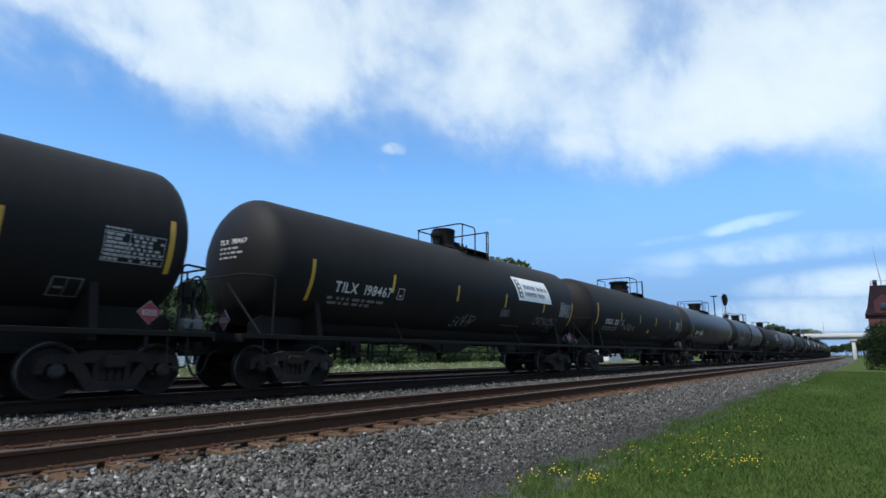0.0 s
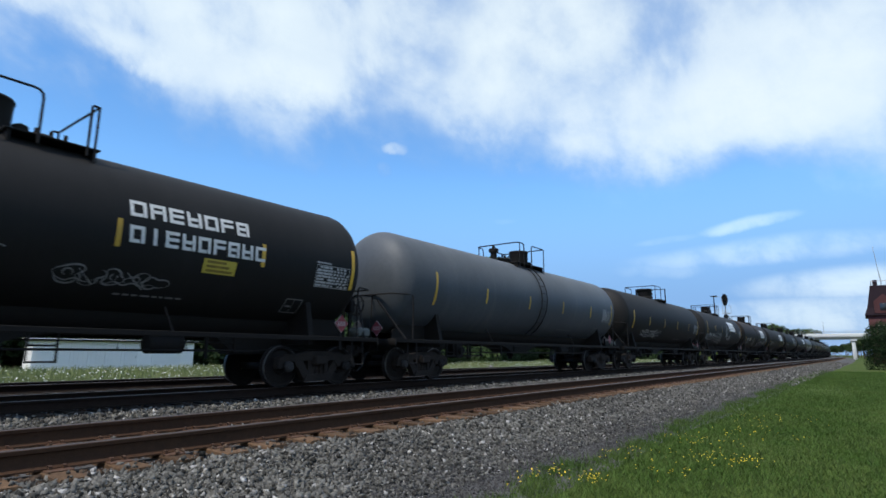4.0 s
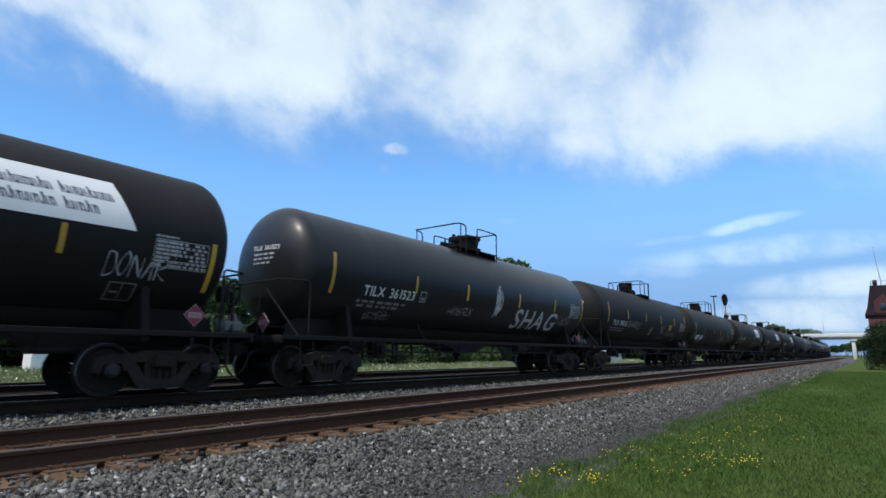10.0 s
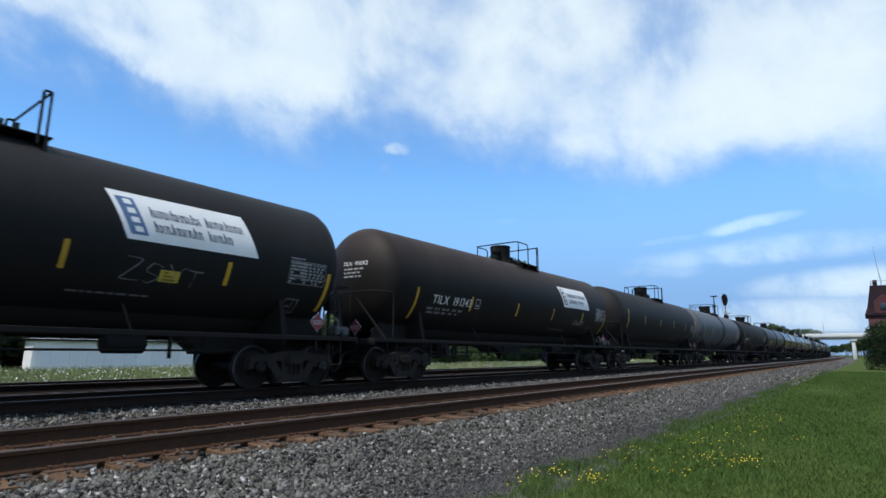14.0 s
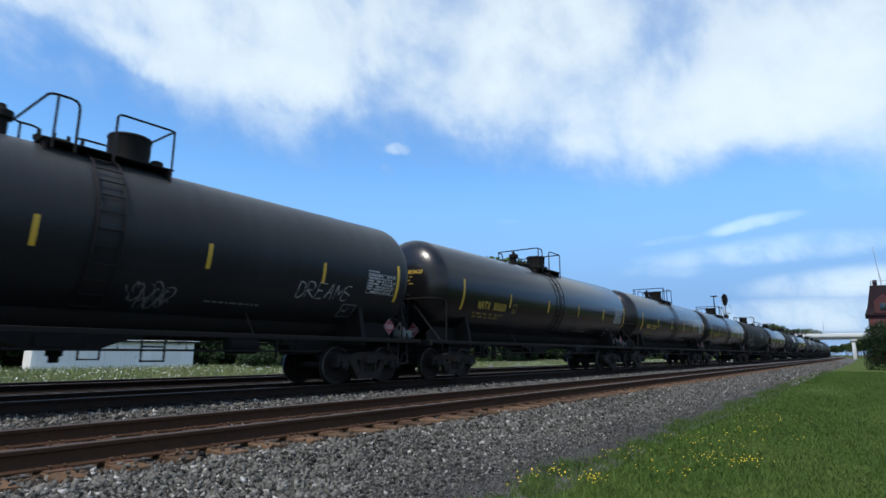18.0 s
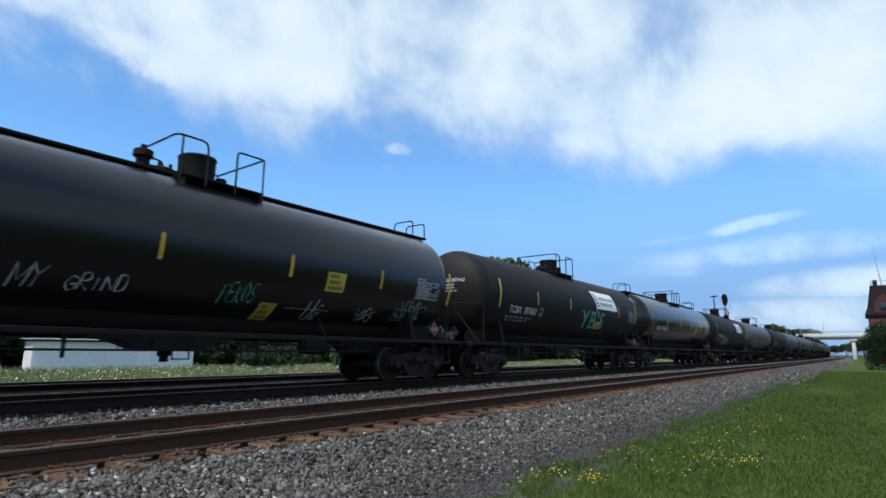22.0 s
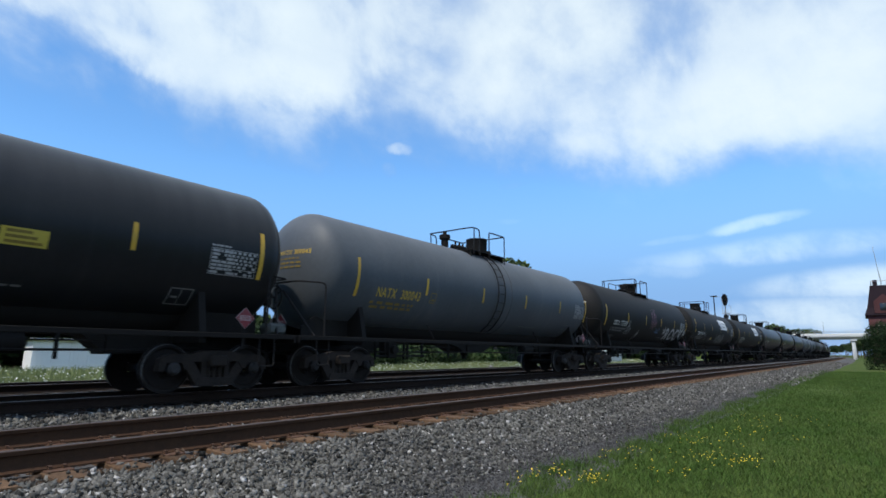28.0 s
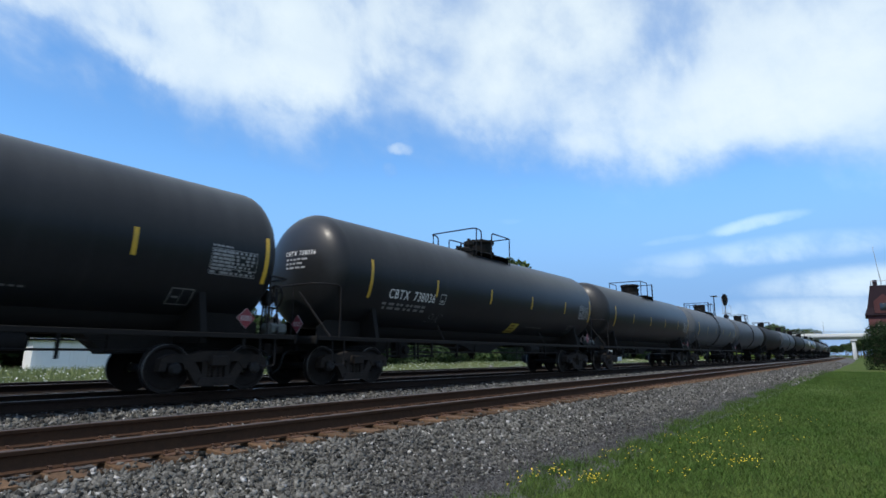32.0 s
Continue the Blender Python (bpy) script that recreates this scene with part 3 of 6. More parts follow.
def scrawl(x0, x1, a0, a1, seed, width=0.03, loops=5, fill=None):
    """Spray-can scrawl: a row of overlapping bubble outlines, inner loops and quick strokes on the flank."""
    rng, sh = random.Random(seed), Shape()
    w, ha = (x1 - x0) / loops, radians(a1 - a0) / 2
    am = radians((a0 + a1) / 2)
    for k in range(loops):
        cx, ca = x0 + (k + 0.5 + rng.uniform(-0.12, 0.12)) * w, am + ha * rng.uniform(-0.18, 0.18)
        tall, wide = ha * rng.uniform(0.7, 0.95), w * rng.uniform(0.5, 0.72)
        p, q, z = rng.uniform(0, 6.3), rng.uniform(0, 6.3), rng.uniform(0, 6.3)
        arc = rng.choice((2 * math.pi, 2 * math.pi, 4.4, 5.2))
        out = []
        for i in range(41):
            t = z + arc * i / 40
            r = 1 + 0.28 * math.sin(2 * t + p) + 0.2 * math.sin(3 * t + q)
            out.append((cx + wide * r * math.cos(t) + 0.1 * wide * math.sin(t), ca + tall * r * math.sin(t) * 0.8))
        ribbon(out, width, sh, p)
        if fill is not None:
            r = TANK_R + 0.0045
            rows = [(cx + (u - cx) * g, ca + (v - ca) * g) for g in (0.02, 0.5, 0.97) for u, v in out]
            m = len(out)
            fill.add([(u, -r * math.cos(v), TANK_Z + r * math.sin(v)) for u, v in rows], [(b * m + j, b * m + j + 1, b * m + m + j + 1, b * m + m + j) for b in (0, 1) for j in range(m - 1)])
        inner = []
        for i in range(15):
            t = q + 5.0 * i / 14
            inner.append((cx + 0.3 * wide * math.cos(t), ca + 0.38 * tall * math.sin(t) + 0.1 * ha))
        if rng.random() < 0.65:
            ribbon(inner, width * 0.8, sh, q)
        if k == 0:
            ribbon([(x0 + (x1 - x0) * i / 40, am - ha * (0.42 + 0.16 * math.sin(i * 0.9 + p))) for i in range(41)], width * 0.8, sh, z)
        if rng.random() < 0.5:
            d = rng.uniform(-0.7, 0.7) * wide
            ribbon([(cx - wide + d * i / 6 + i * wide * 0.3, ca + tall * (0.9 - 0.32 * i)) for i in range(7)], width, sh, p)
    return sh


def tank_mesh(bands=(), cyl=CYL):
    prof = []
    for i in range(11):
        a = math.pi / 2 * i / 10
        prof.append((-cyl - HEAD * math.cos(a), max(0.02, TANK_R * math.sin(a))))
    for x in sorted(bands):
        prof += [(x - 0.06, TANK_R), (x - 0.055, TANK_R + 0.016), (x + 0.055, TANK_R + 0.016), (x + 0.06, TANK_R)]
    prof += [(-s, r) for s, r in reversed(prof[:11])]
    return Shape().ring(prof, Matrix.Translation((0, 0, TANK_Z)), 56)


def truck_parts(parent):
    """A two-axle truck: cast side frames, bolster, springs, brake beams and two wheelsets."""
    out = (-0.89, 0.89)
    for side in (-1, 1):
        y0, y1 = side * 1.03 - 0.10, side * 1.03 + 0.10
        sf = Shape()
        sf.prism([(-1.2, 0.44), (-1.17, 0.68), (-1.0, 0.76), (-0.55, 0.77), (-0.3, 0.84), (0.3, 0.84), (0.55, 0.77), (1.0, 0.76), (1.17, 0.68), (1.2, 0.44), (1.08, 0.44), (1.04, 0.60), (0.74, 0.60), (0.68, 0.46), (0.58, 0.50), (0.5, 0.62), (-0.5, 0.62), (-0.58, 0.50), (-0.68, 0.46), (-0.74, 0.60), (-1.04, 0.60), (-1.08, 0.44)], y0, y1)
        for k in (-1, 1):
            sf.prism([(k * 0.74, 0.64), (k * 0.52, 0.68), (k * 0.27, 0.30), (k * 0.40, 0.14)], y0 + 0.02, y1 - 0.02)
            sf.prism([(k * 0.32, 0.74), (k * 0.20, 0.74), (k * 0.20, 0.26), (k * 0.30, 0.26)], y0 + 0.03, y1 - 0.03)
        sf.prism([(-0.44, 0.13), (0.44, 0.13), (0.36, 0.30), (-0.36, 0.30)], y0 - 0.01, y1 + 0.01)
        part("side_frame", sf, CAST, parent, "dirty cast steel side frame")
        sp = Shape()
        for k in (-0.13, 0.0, 0.13):
            for q in range(4):
                sp.ring([(0, 0.056), (0.032, 0.068), (0.065, 0.056)], Matrix.Translation((k, side * 1.02, 0.30 + q * 0.062)) @ pose(0, 0, 0, 0, -90, 0), 8)
        tagged(part("spring_nest", sp, CAST, parent), kind="stuff")
        for x in out:
            cap = Shape()
            cap.ring([(0, 0.11), (0.03, 0.13), (0.10, 0.125), (0.13, 0.09), (0.15, 0.085), (0.155, 0.03)], Matrix.Translation((x, side * 1.05, AXLE)) @ pose(0, 0, 0, 0, 0, side * 90), 16)
            part("bearing_cap", cap, HUBBLUE, parent)
    bo = Shape().box(-0.2, -1.25, 0.52, 0.2, 1.25, 0.74, 0.03)
    bo.cyl((0, 0, 0.7), (0, 0, 0.9), 0.2, 16, 0.02)
    part("bolster", bo, CAST, parent)
    bb = Shape()
    for k in (-1, 1):
        bb.box(k * 0.42 - 0.04, -0.75, 0.34, k * 0.42 + 0.04, 0.75, 0.42, 0.01)
        for s in (-1, 1):
            bb.box(k * 0.43 - 0.04, s * 0.75 - 0.05, 0.28, k * 0.43 + 0.06, s * 0.75 + 0.05, 0.58, 0.015)
    part("brake_beam", bb, UNDER, parent)
    for x in out:
        ws = part("wheelset", Shape().cyl((0, -1.08, 0), (0, 1.08, 0), 0.085, 14), WHEEL, parent, "", Matrix.Translation((x, 0, AXLE)))
        for side in (-1, 1):
            o = [(-0.07, 0.10), (-0.075, 0.16), (-0.02, 0.19), (-0.01, 0.38), (-0.065, 0.42), (-0.068, 0.465)]
            i = [(0.045, 0.5), (0.066, 0.508), (0.070, 0.495), (0.06, 0.43), (0.015, 0.38), (0.01, 0.19), (0.06, 0.16), (0.06, 0.10)]
            m = Matrix.Translation((0, side * 0.76, 0)) @ pose(0, 0, 0, 0, 0, -90 * side)
            wheel = part("wheel", Shape().ring(o + [(-0.0675, 0.474)] + i, m, 22, False), WHEEL, ws)
            wheel_t = Shape().ring([(-0.068, 0.474), (-0.064, 0.482), (0.03, 0.483), (0.046, 0.501)], m, 22, False)
            part("tread", wheel_t, TREAD, ws, "polished steel wheel tread")


def fittings(car, kind, hatch):
    """Everything on a car but its tank, trucks and markings."""
    # stub sills, couplers, end platforms
    for e in (-1, 1):
        sill = Shape().box(min(e * 5.2, e * 8.62), -0.33, 0.76, max(e * 5.2, e * 8.62), 0.33, 1.14, 0.02)
        sill.prism([(e * 5.2, 0.8), (e * 5.2, 1.14), (e * 4.4, 1.44)], -0.3, 0.3)
        part("stub_sill", sill, UNDER, car)
        cp = Shape().box(min(e * 8.6, e * 8.95), -0.09, 0.80, max(e * 8.6, e * 8.95), 0.09, 0.96, 0.02)
        cp.prism([(e * 8.86, -0.14), (e * 9.02, -0.17), (e * 9.1, -0.05), (e * 9.12, 0.12), (e * 9.0, 0.15), (e * 8.86, 0.13)], 0.72, 1.02,
                 Matrix(((1, 0, 0, 0), (0, 0, 1, 0), (0, 1, 0, 0), (0, 0, 0, 1))))
        part("coupler", cp, CAST, car, "worn cast steel knuckle coupler")
        hose = Shape().tube(bend([(e * 8.55, -0.38, 0.86), (e * 8.8, -0.38, 0.80), (e * 8.9, -0.36, 0.42), (e * 9.06, -0.3, 0.30)], 0.2), 0.026, 8)
        part("air_hose", hose, BLACKPAINT, car)
        pl = Shape().box(min(e * 7.9, e * 8.75), -1.45, 1.15, max(e * 7.9, e * 8.75), 1.45, 1.20, 0.008)
        pl.box(min(e * 8.7, e * 8.76), -1.5, 1.02, max(e * 8.7, e * 8.76), 1.5, 1.2, 0.008)
        rl = Shape().tube(bend([(e * 7.98, -1.46, 1.18), (e * 7.98, -1.46, 2.5), (e * 8.64, -1.2, 2.5), (e * 8.64, 1.2, 2.5), (e * 7.98, 1.46, 2.5), (e * 7.98, 1.46, 1.18)], 0.14), 0.024)
        for s in (-1, 1):
            rl.tube([(e * 8.64, s * 0.42, 2.5), (e * 8.66, s * 0.42, 1.18)], 0.022, 6)
        part("end_railing", rl, RAILING, car, "bent steel railing round the end platform")
        for s in (-1, 1):
            part("railing_brace", Shape().tube([(e * 8.7, s * 0.72, 2.3), (e * 8.27, s * 1.44, 1.2)], 0.03, 6), RAILING, car)
        # body bolster with the saddle that cradles the tank
        xb = e * 6.55
        arc = [((TANK_R - 0.02) * math.sin(radians(q)), TANK_Z - (TANK_R - 0.02) * math.cos(radians(q))) for q in range(-52, 53, 13)]
        rim = [(-1.40, 1.0), (-1.40, 1.18)] + arc + [(1.40, 1.18), (1.40, 1.0)]
        k = len(rim)
        bb = Shape().add([(xb + d, y, z) for d in (-0.07, 0.07) for y, z in rim], [tuple(range(k)), tuple(range(k, 2 * k))[::-1]] + [(i, k + i, k + (i + 1) % k, (i + 1) % k) for i in range(k)])
        part("body_bolster", bb, UNDER, car, "saddle plate cradling the tank", smooth=False)
        for s in (-1, 1):
            part("saddle_web", Shape().prism([(e * 6.6, 1.15), (e * 8.15, 1.15), (e * 8.15, 1.45), (e * 7.75, 1.72), (e * 6.6, 1.66)], s * 0.78 - 0.02, s * 0.78 + 0.02), UNDER, car)
        if e > 0:
            part("platform_box", Shape().box(8.12, -1.35, 1.2, 8.62, -0.95, 1.46, 0.06), GREY_BOX, car, "small grey box on the end platform")
        for s in (-1, 1):
            st = Shape().tube(bend([(e * 8.2, s * 1.46, 1.1), (e * 8.2, s * 1.48, 0.52), (e * 7.82, s * 1.48, 0.52), (e * 7.82, s * 1.46, 1.1)], 0.06), 0.018, 6)
            part("sill_step", st, RAILING, car)
        # hazard placards: one on the flank, one on the end
        for nm, m in (("flank", pose(e * 7.42, -1.49, 1.52)), ("end", pose(e * 8.72, -0.72, 1.5, 0, 0, -90 * e if e > 0 else -90))):
            if nm == "end" and e > 0:
                m = pose(8.72, -0.72, 1.5, 0, 0, 90)
            if nm == "flank" and e < 0:
                continue
            m = m @ Matrix.Scale(1.17, 4)
            d = 0.19
            pc = part("placard", Shape().prism([(-d, 0), (0, -d), (d, 0), (0, d)], 0.0, 0.012, m), PLAC_W, car, "diamond-shaped hazard placard on a bracket")
            red = Shape()
            for a, b in ((0.105, 0.16), ):
                red.prism([(-0.182, 0), (0, 0.182), (0.182, 0), (0.11, 0), (0.11, 0.045), (-0.11, 0.045), (-0.11, 0)], -0.004, -0.001, m)
                red.prism([(-0.178, -0.004), (-0.11, -0.004), (-0.11, -0.045), (0.11, -0.045), (0.11, -0.004), (0.178, -0.004), (0, -0.182)], -0.004, -0.001, m)
                for q in (-0.075, -0.03, 0.015, 0.06):
                    red.prism([(q, -0.035), (q + 0.022, -0.035), (q + 0.022, 0.035), (q, 0.035)], -0.003, -0.0005, m)
            part("placard_print", red, PLAC_R, pc)
            pl.prism([(-0.03, -0.55), (0.03, -0.55), (0.03, 0.1), (-0.03, 0.1)], 0.013, 0.03, m)
        part("end_platform", pl, UNDER, car, "end platform with placard brackets")
        if e > 0:
            bw = Shape().tube([(8.74, -0.62 + 0.28 * math.cos(q * math.pi / 10), 2.12 + 0.28 * math.sin(q * math.pi / 10)) for q in range(21)], 0.024, 6)
            for q in (0.5, 2.6, 4.7):
                bw.tube([(8.74, -0.62, 2.12), (8.74, -0.62 + 0.28 * math.cos(q), 2.12 + 0.28 * math.sin(q))], 0.016, 5)
            bw.tube([(8.74, -0.62, 2.12), (8.5, -0.62, 2.12), (8.5, -0.62, 1.19)], 0.035, 6).box(8.4, -0.74, 1.9, 8.6, -0.5, 2.25, 0.03)
            part("brake_wheel", bw, RAILING, car, "round hand-brake wheel")
    # running side sill, brake pipe, reservoir, cylinder, levers
    for s in (-1, 1):
        part("side_sill", Shape().box(-8.7, s * 1.47 - 0.03, 1.10, 8.7, s * 1.47 + 0.03, 1.20, 0.008), UNDER, car)
        for x in (-3.6, 3.2):
            part("sill_hanger", Shape().tube([(x, s * 1.44, 1.18), (x - 0.1, s * 1.22, 1.66)], 0.022, 6), CAST, car)
    # dark rounded filler added between the saddles to close the view under the tank
    out = [(0.62 * math.sin(radians(q)), 1.62 - 0.50 * math.cos(radians(q))) for q in range(-84, 85, 12)]
    k = len(out)
    filler = Shape().add([(x, y, z) for x in (-6.6, 6.6) for y, z in out], [(i, i + 1, k + i + 1, k + i) for i in range(k - 1)] + [tuple(range(k)), tuple(range(k, 2 * k))[::-1]])
    part("belly_jacket", filler, UNDER, car)
    part("brake_pipe", Shape().tube([(-8.55, -0.38, 0.86), (-6.2, -0.4, 0.88), (-5.4, -0.9, 0.84), (5.4, -0.9, 0.84), (6.2, -0.4, 0.88), (8.55, -0.38, 0.86)], 0.022, 6), RAILING, car)
    part("brake_rod", Shape().tube([(-5.9, 0.1, 0.7), (-3.0, -0.3, 1.0), (5.9, -0.3, 1.02)], 0.018, 6), RAILING, car)
    rs = Shape().ring([(0, 0.1), (0.06, 0.19), (0.75, 0.19), (0.81, 0.1)], pose(3.0, -0.7, 0.96), 14)
    part("air_reservoir", rs, UNDER, car)
    bc = Shape().ring([(0, 0.07), (0.02, 0.14), (0.3, 0.14), (0.32, 0.05), (0.6, 0.04)], pose(-4.6, 0.2, 1.08), 14)
    bc.box(-4.9, 0.0, 0.95, -4.5, 0.4, 1.2, 0.02)
    part("brake_cylinder", bc, UNDER, car)
    vl = Shape().box(-5.18, -1.0, 0.66, -4.8, -0.6, 1.15, 0.03)
    vl.cyl((-5.0, -1.0, 0.9), (-5.0, -1.12, 0.9), 0.12, 12)
    for x, z in ((-5.62, 0.62), (-5.24, 0.72), (-4.4, 0.62), (-4.24, 0.62), (-3.57, 0.68), (-2.2, 0.7), (4.2, 0.68)):
        part("pipe_hanger", Shape().box(x - 0.03, -0.93, z, x + 0.03, -0.87, 1.16, 0.006), UNDER, car)
    part("brake_lever", Shape().box(-5.65, -0.96, 0.7, -3.5, -0.94, 0.75, 0.006), UNDER, car)
    part("control_valve", vl, UNDER, car)
    for s in (-1, 1):
        ld = Shape()
        for x in (0.9, 1.32):
            ld.tube([(x, s * 1.42, 1.18), (x, s * 1.42, 0.62)], 0.02, 6)
        for z in (0.64, 0.9):
            ld.tube([(0.9, s * 1.42, z), (1.32, s * 1.42, z)], 0.016, 6)
        part("hanging_step", ld, RAILING, car)
    # bottom outlet in its sloping skid
    sk = Shape()
    sk.prism([(-1.9, 1.2), (-1.0, 1.02), (-0.5, 0.82), (0.5, 0.82), (1.0, 1.02), (1.9, 1.2)], -0.45, 0.45)
    sk.cyl((0, 0, 1.05), (0, 0, 0.72), 0.14, 14, 0.01).box(-0.5, -0.5, 0.86, 0.3, -0.4, 1.1, 0.02)
    sk.cyl((0, 0, 0.75), (0, 0, 0.60), 0.09, 12, 0.01)
    part("outlet_skid", sk, UNDER, car, "sloping skid round the bottom outlet valve")
    # hatch platform on the crown, railed all round but for a gap on each side
    left, gap0, gap1, right, man, valve, lid_x = hatch
    fl, zr = TANK_Z + TANK_R - 0.03, 5.28
    p0, p1 = (gap0 - 0.5, right + 0.08) if gap1 < right else (man + 0.1, right + 0.12)
    hp = Shape().box(p0, -0.96, 4.455, p1, 0.96, 4.49, 0.008)
    for x in (p0 + 0.05, p1 - 0.11):
        hp.box(x, -0.94, 4.22, x + 0.05, 0.94, 4.46)
    part("hatch_platform", hp, UNDER, car)
    if kind == "low":
        hd = Shape().ring([(0, 0.5), (0.1, 0.49), (0.16, 0.44), (0.52, 0.5), (0.56, 0.57), (0.63, 0.57), (0.67, 0.45), (0.7, 0.1)], pose(man, 0, fl, 0, -90, 0), 22)
        for q in range(8):
            a = q * math.pi / 4
            hd.box(man + 0.5 * math.cos(a) - 0.03, 0.5 * math.sin(a) - 0.03, fl + 0.5, man + 0.5 * math.cos(a) + 0.03, 0.5 * math.sin(a) + 0.03, fl + 0.68, 0.01)
    else:
        hd = Shape().ring([(0, 0.46), (0.08, 0.44), (0.10, 0.40), (0.62, 0.41), (0.66, 0.43), (0.70, 0.41), (0.72, 0.1)], pose(man, 0, fl, 0, -90, 0), 22)
    hd.cyl((man + 0.5, -0.2, fl), (man + 0.5, -0.2, fl + 0.28), 0.13, 12, 0.02)
    part("manway", hd, UNDER, car, "black bolted manway dome")
    vv = Shape().cyl((valve, -0.1, fl - 0.05), (valve, -0.1, fl + 0.36), 0.13, 12, 0.01)
    vv.cyl((valve, -0.1, fl + 0.34), (valve, -0.1, fl + 0.5), 0.2, 12, 0.02).cyl((valve, -0.1, fl + 0.5), (valve, -0.1, fl + 0.62), 0.07, 8, 0.01)
    if kind == "set":
        vv = Shape().cyl((-1.2, -0.1, fl + 0.16), (-0.42, -0.1, fl + 0.22), 0.15, 12, 0.03).cyl((valve, -0.25, fl - 0.05), (valve, -0.25, fl + 0.42), 0.12, 12, 0.02)
        guard = Shape().tube(bend([(-1.25, -0.5, fl - 0.1), (-1.25, -0.5, fl + 0.32), (-0.4, -0.5, fl + 0.26), (-0.4, -0.5, fl - 0.05)], 0.1), 0.02, 6)
        part("vent_guard", guard, RAILING, car)
    part("relief_valve", vv, UNDER, car)
    lid = Shape().ring([(0, 0.30), (0.06, 0.33), (0.14, 0.33), (0.2, 0.22), (0.22, 0.05)], pose(lid_x, 0, fl + 0.04, 0, -90, 0), 18)
    lid.box(lid_x - 0.4, -0.05, fl + 0.16, lid_x + 0.4, 0.05, fl + 0.26, 0.015)
    for q in (-0.36, -0.12, 0.12, 0.36):
        lid.cyl((lid_x + q, -0.16, fl + 0.1), (lid_x + q, -0.16, fl + 0.33), 0.035, 6)
    part("hatch_lid", lid, UNDER, car)
    # ring of pipe: the end bar and a short return on each side, then the rest beyond the gap
    foot = 4.3
    one = Shape().tube(bend([(gap0, -1.0, foot), (gap0, -1.0, zr), (left, -1.0, zr), (left, 1.0, zr), (gap0, 1.0, zr), (gap0, 1.0, foot)], 0.16), 0.024)
    for s in (-1, 1):
        one.tube([(left + 0.13, s * 0.98, foot), (left + 0.13, s * 1.0, zr)], 0.022, 6)
    part("hatch_railing", one, RAILING, car, "bent pipe safety railing")
    g = gap1 if gap1 < right else right - 0.12
    two = Shape().tube(bend([(g, -1.0, foot), (g, -1.0, zr), (right, -1.0, zr), (right, 1.0, zr), (g, 1.0, zr), (g, 1.0, foot)], 0.1 if g == gap1 else 0.05), 0.024)
    for s in (-1, 1):
        two.tube([(right, s * 1.0, 4.2), (right, s * 1.0, zr)], 0.022, 6)
    part("access_railing", two, RAILING, car)
    if kind == "walk":
        wk = Shape().box(-8.55, -0.42, 4.56, 8.3, 0.42, 4.62, 0.01)
        for x in range(-8, 9):
            wk.box(x - 0.03, -0.3, 4.44, x + 0.03, 0.3, 4.56)
        part("running_board", wk, UNDER, car, "full-length walkway along the crown")
        for x in (-8.4, -7.6, 7.6, 8.2):
            part("grab_hoop", Shape().tube(bend([(x, -0.4, 4.6), (x, -0.4, 5.1), (x, 0.4, 5.1), (x, 0.4, 4.6)], 0.12), 0.022), RAILING, car)
        el = Shape()
        for s in (-0.22, 0.22):
            el.tube(bend([(-8.5, s - 0.55, 4.55), (-8.62, s - 0.55, 3.9), (-8.62, s - 0.55, 1.2)], 0.2), 0.02, 6)
        for i in range(9):
            el.tube([(-8.62, -0.77, 1.5 + 0.3 * i), (-8.62, -0.33, 1.5 + 0.3 * i)], 0.014, 6)
        part("end_ladder", el, RAILING, car)
    if kind == "ladder":
        lx = gap0 + 0.28
        for s in (-1, 1):
            el = Shape()
            for x in (lx, lx + 0.45):
                el.tube([(x, s * (TANK_R + 0.07) * math.cos(a), TANK_Z + (TANK_R + 0.07) * math.sin(a)) for a in [radians(q) for q in range(-60, 75, 12)]] , 0.02, 6)
            for q in range(-58, 72, 11):
                a = radians(q)
                el.tube([(lx, s * (TANK_R + 0.07) * math.cos(a), TANK_Z + (TANK_R + 0.07) * math.sin(a)), (lx + 0.45, s * (TANK_R + 0.07) * math.cos(a), TANK_Z + (TANK_R + 0.07) * math.sin(a))], 0.014, 6)
            part("side_ladder", el, RAILING, car)


# top of the short strips in degrees above the tank's middle, and the station of the second one
STRIP_TOP = {1: -1, 2: 1, 3: -6, 4: 4.3, 5: 6, 8: 10, 9: -12, 10: -10, 11: 6.5, 12: -3, 13: 1.5, 14: 7.5, 15: -1.5, 16: -8, 17: -12.5, 18: -11.7, 21: 1.5, 22: -0.8, 23: -1, 24: -1,
             25: -1, 26: -0.5, 27: 1.5, 28: 9, 29: 2.5, 30: 11, 31: -1.4, 34: 5, 35: 1, 36: 1, 37: 9.5, 38: 9, 39: 2}
STRIP_LOW_END = (1, 9, 10, 12, 16, 17, 18)
SECOND_AT = {8: -1.41, 9: -1.5, 13: -1.45, 16: -1.32, 21: -1.35, 31: -1.42, 37: -1.4, 15: -0.62, 26: -0.58, 3: -1.33}
END_STRIPS = {2: (-7.36, 7.9), 13: (-7.33, 7.8), 36: (-7.34, 8.0), 31: (-7.42, 7.8), 26: (-6.66, 7.8), 39: (-6.67, 7.8), 4: (-7.0, 8.0), 21: (-7.2, 8.0), 27: (-7.1, 8.1), 29: (-7.1, 7.93), 24: (-7.12, 7.9), 25: (-7.16, 7.9), 23: (-7.12, 7.9)}


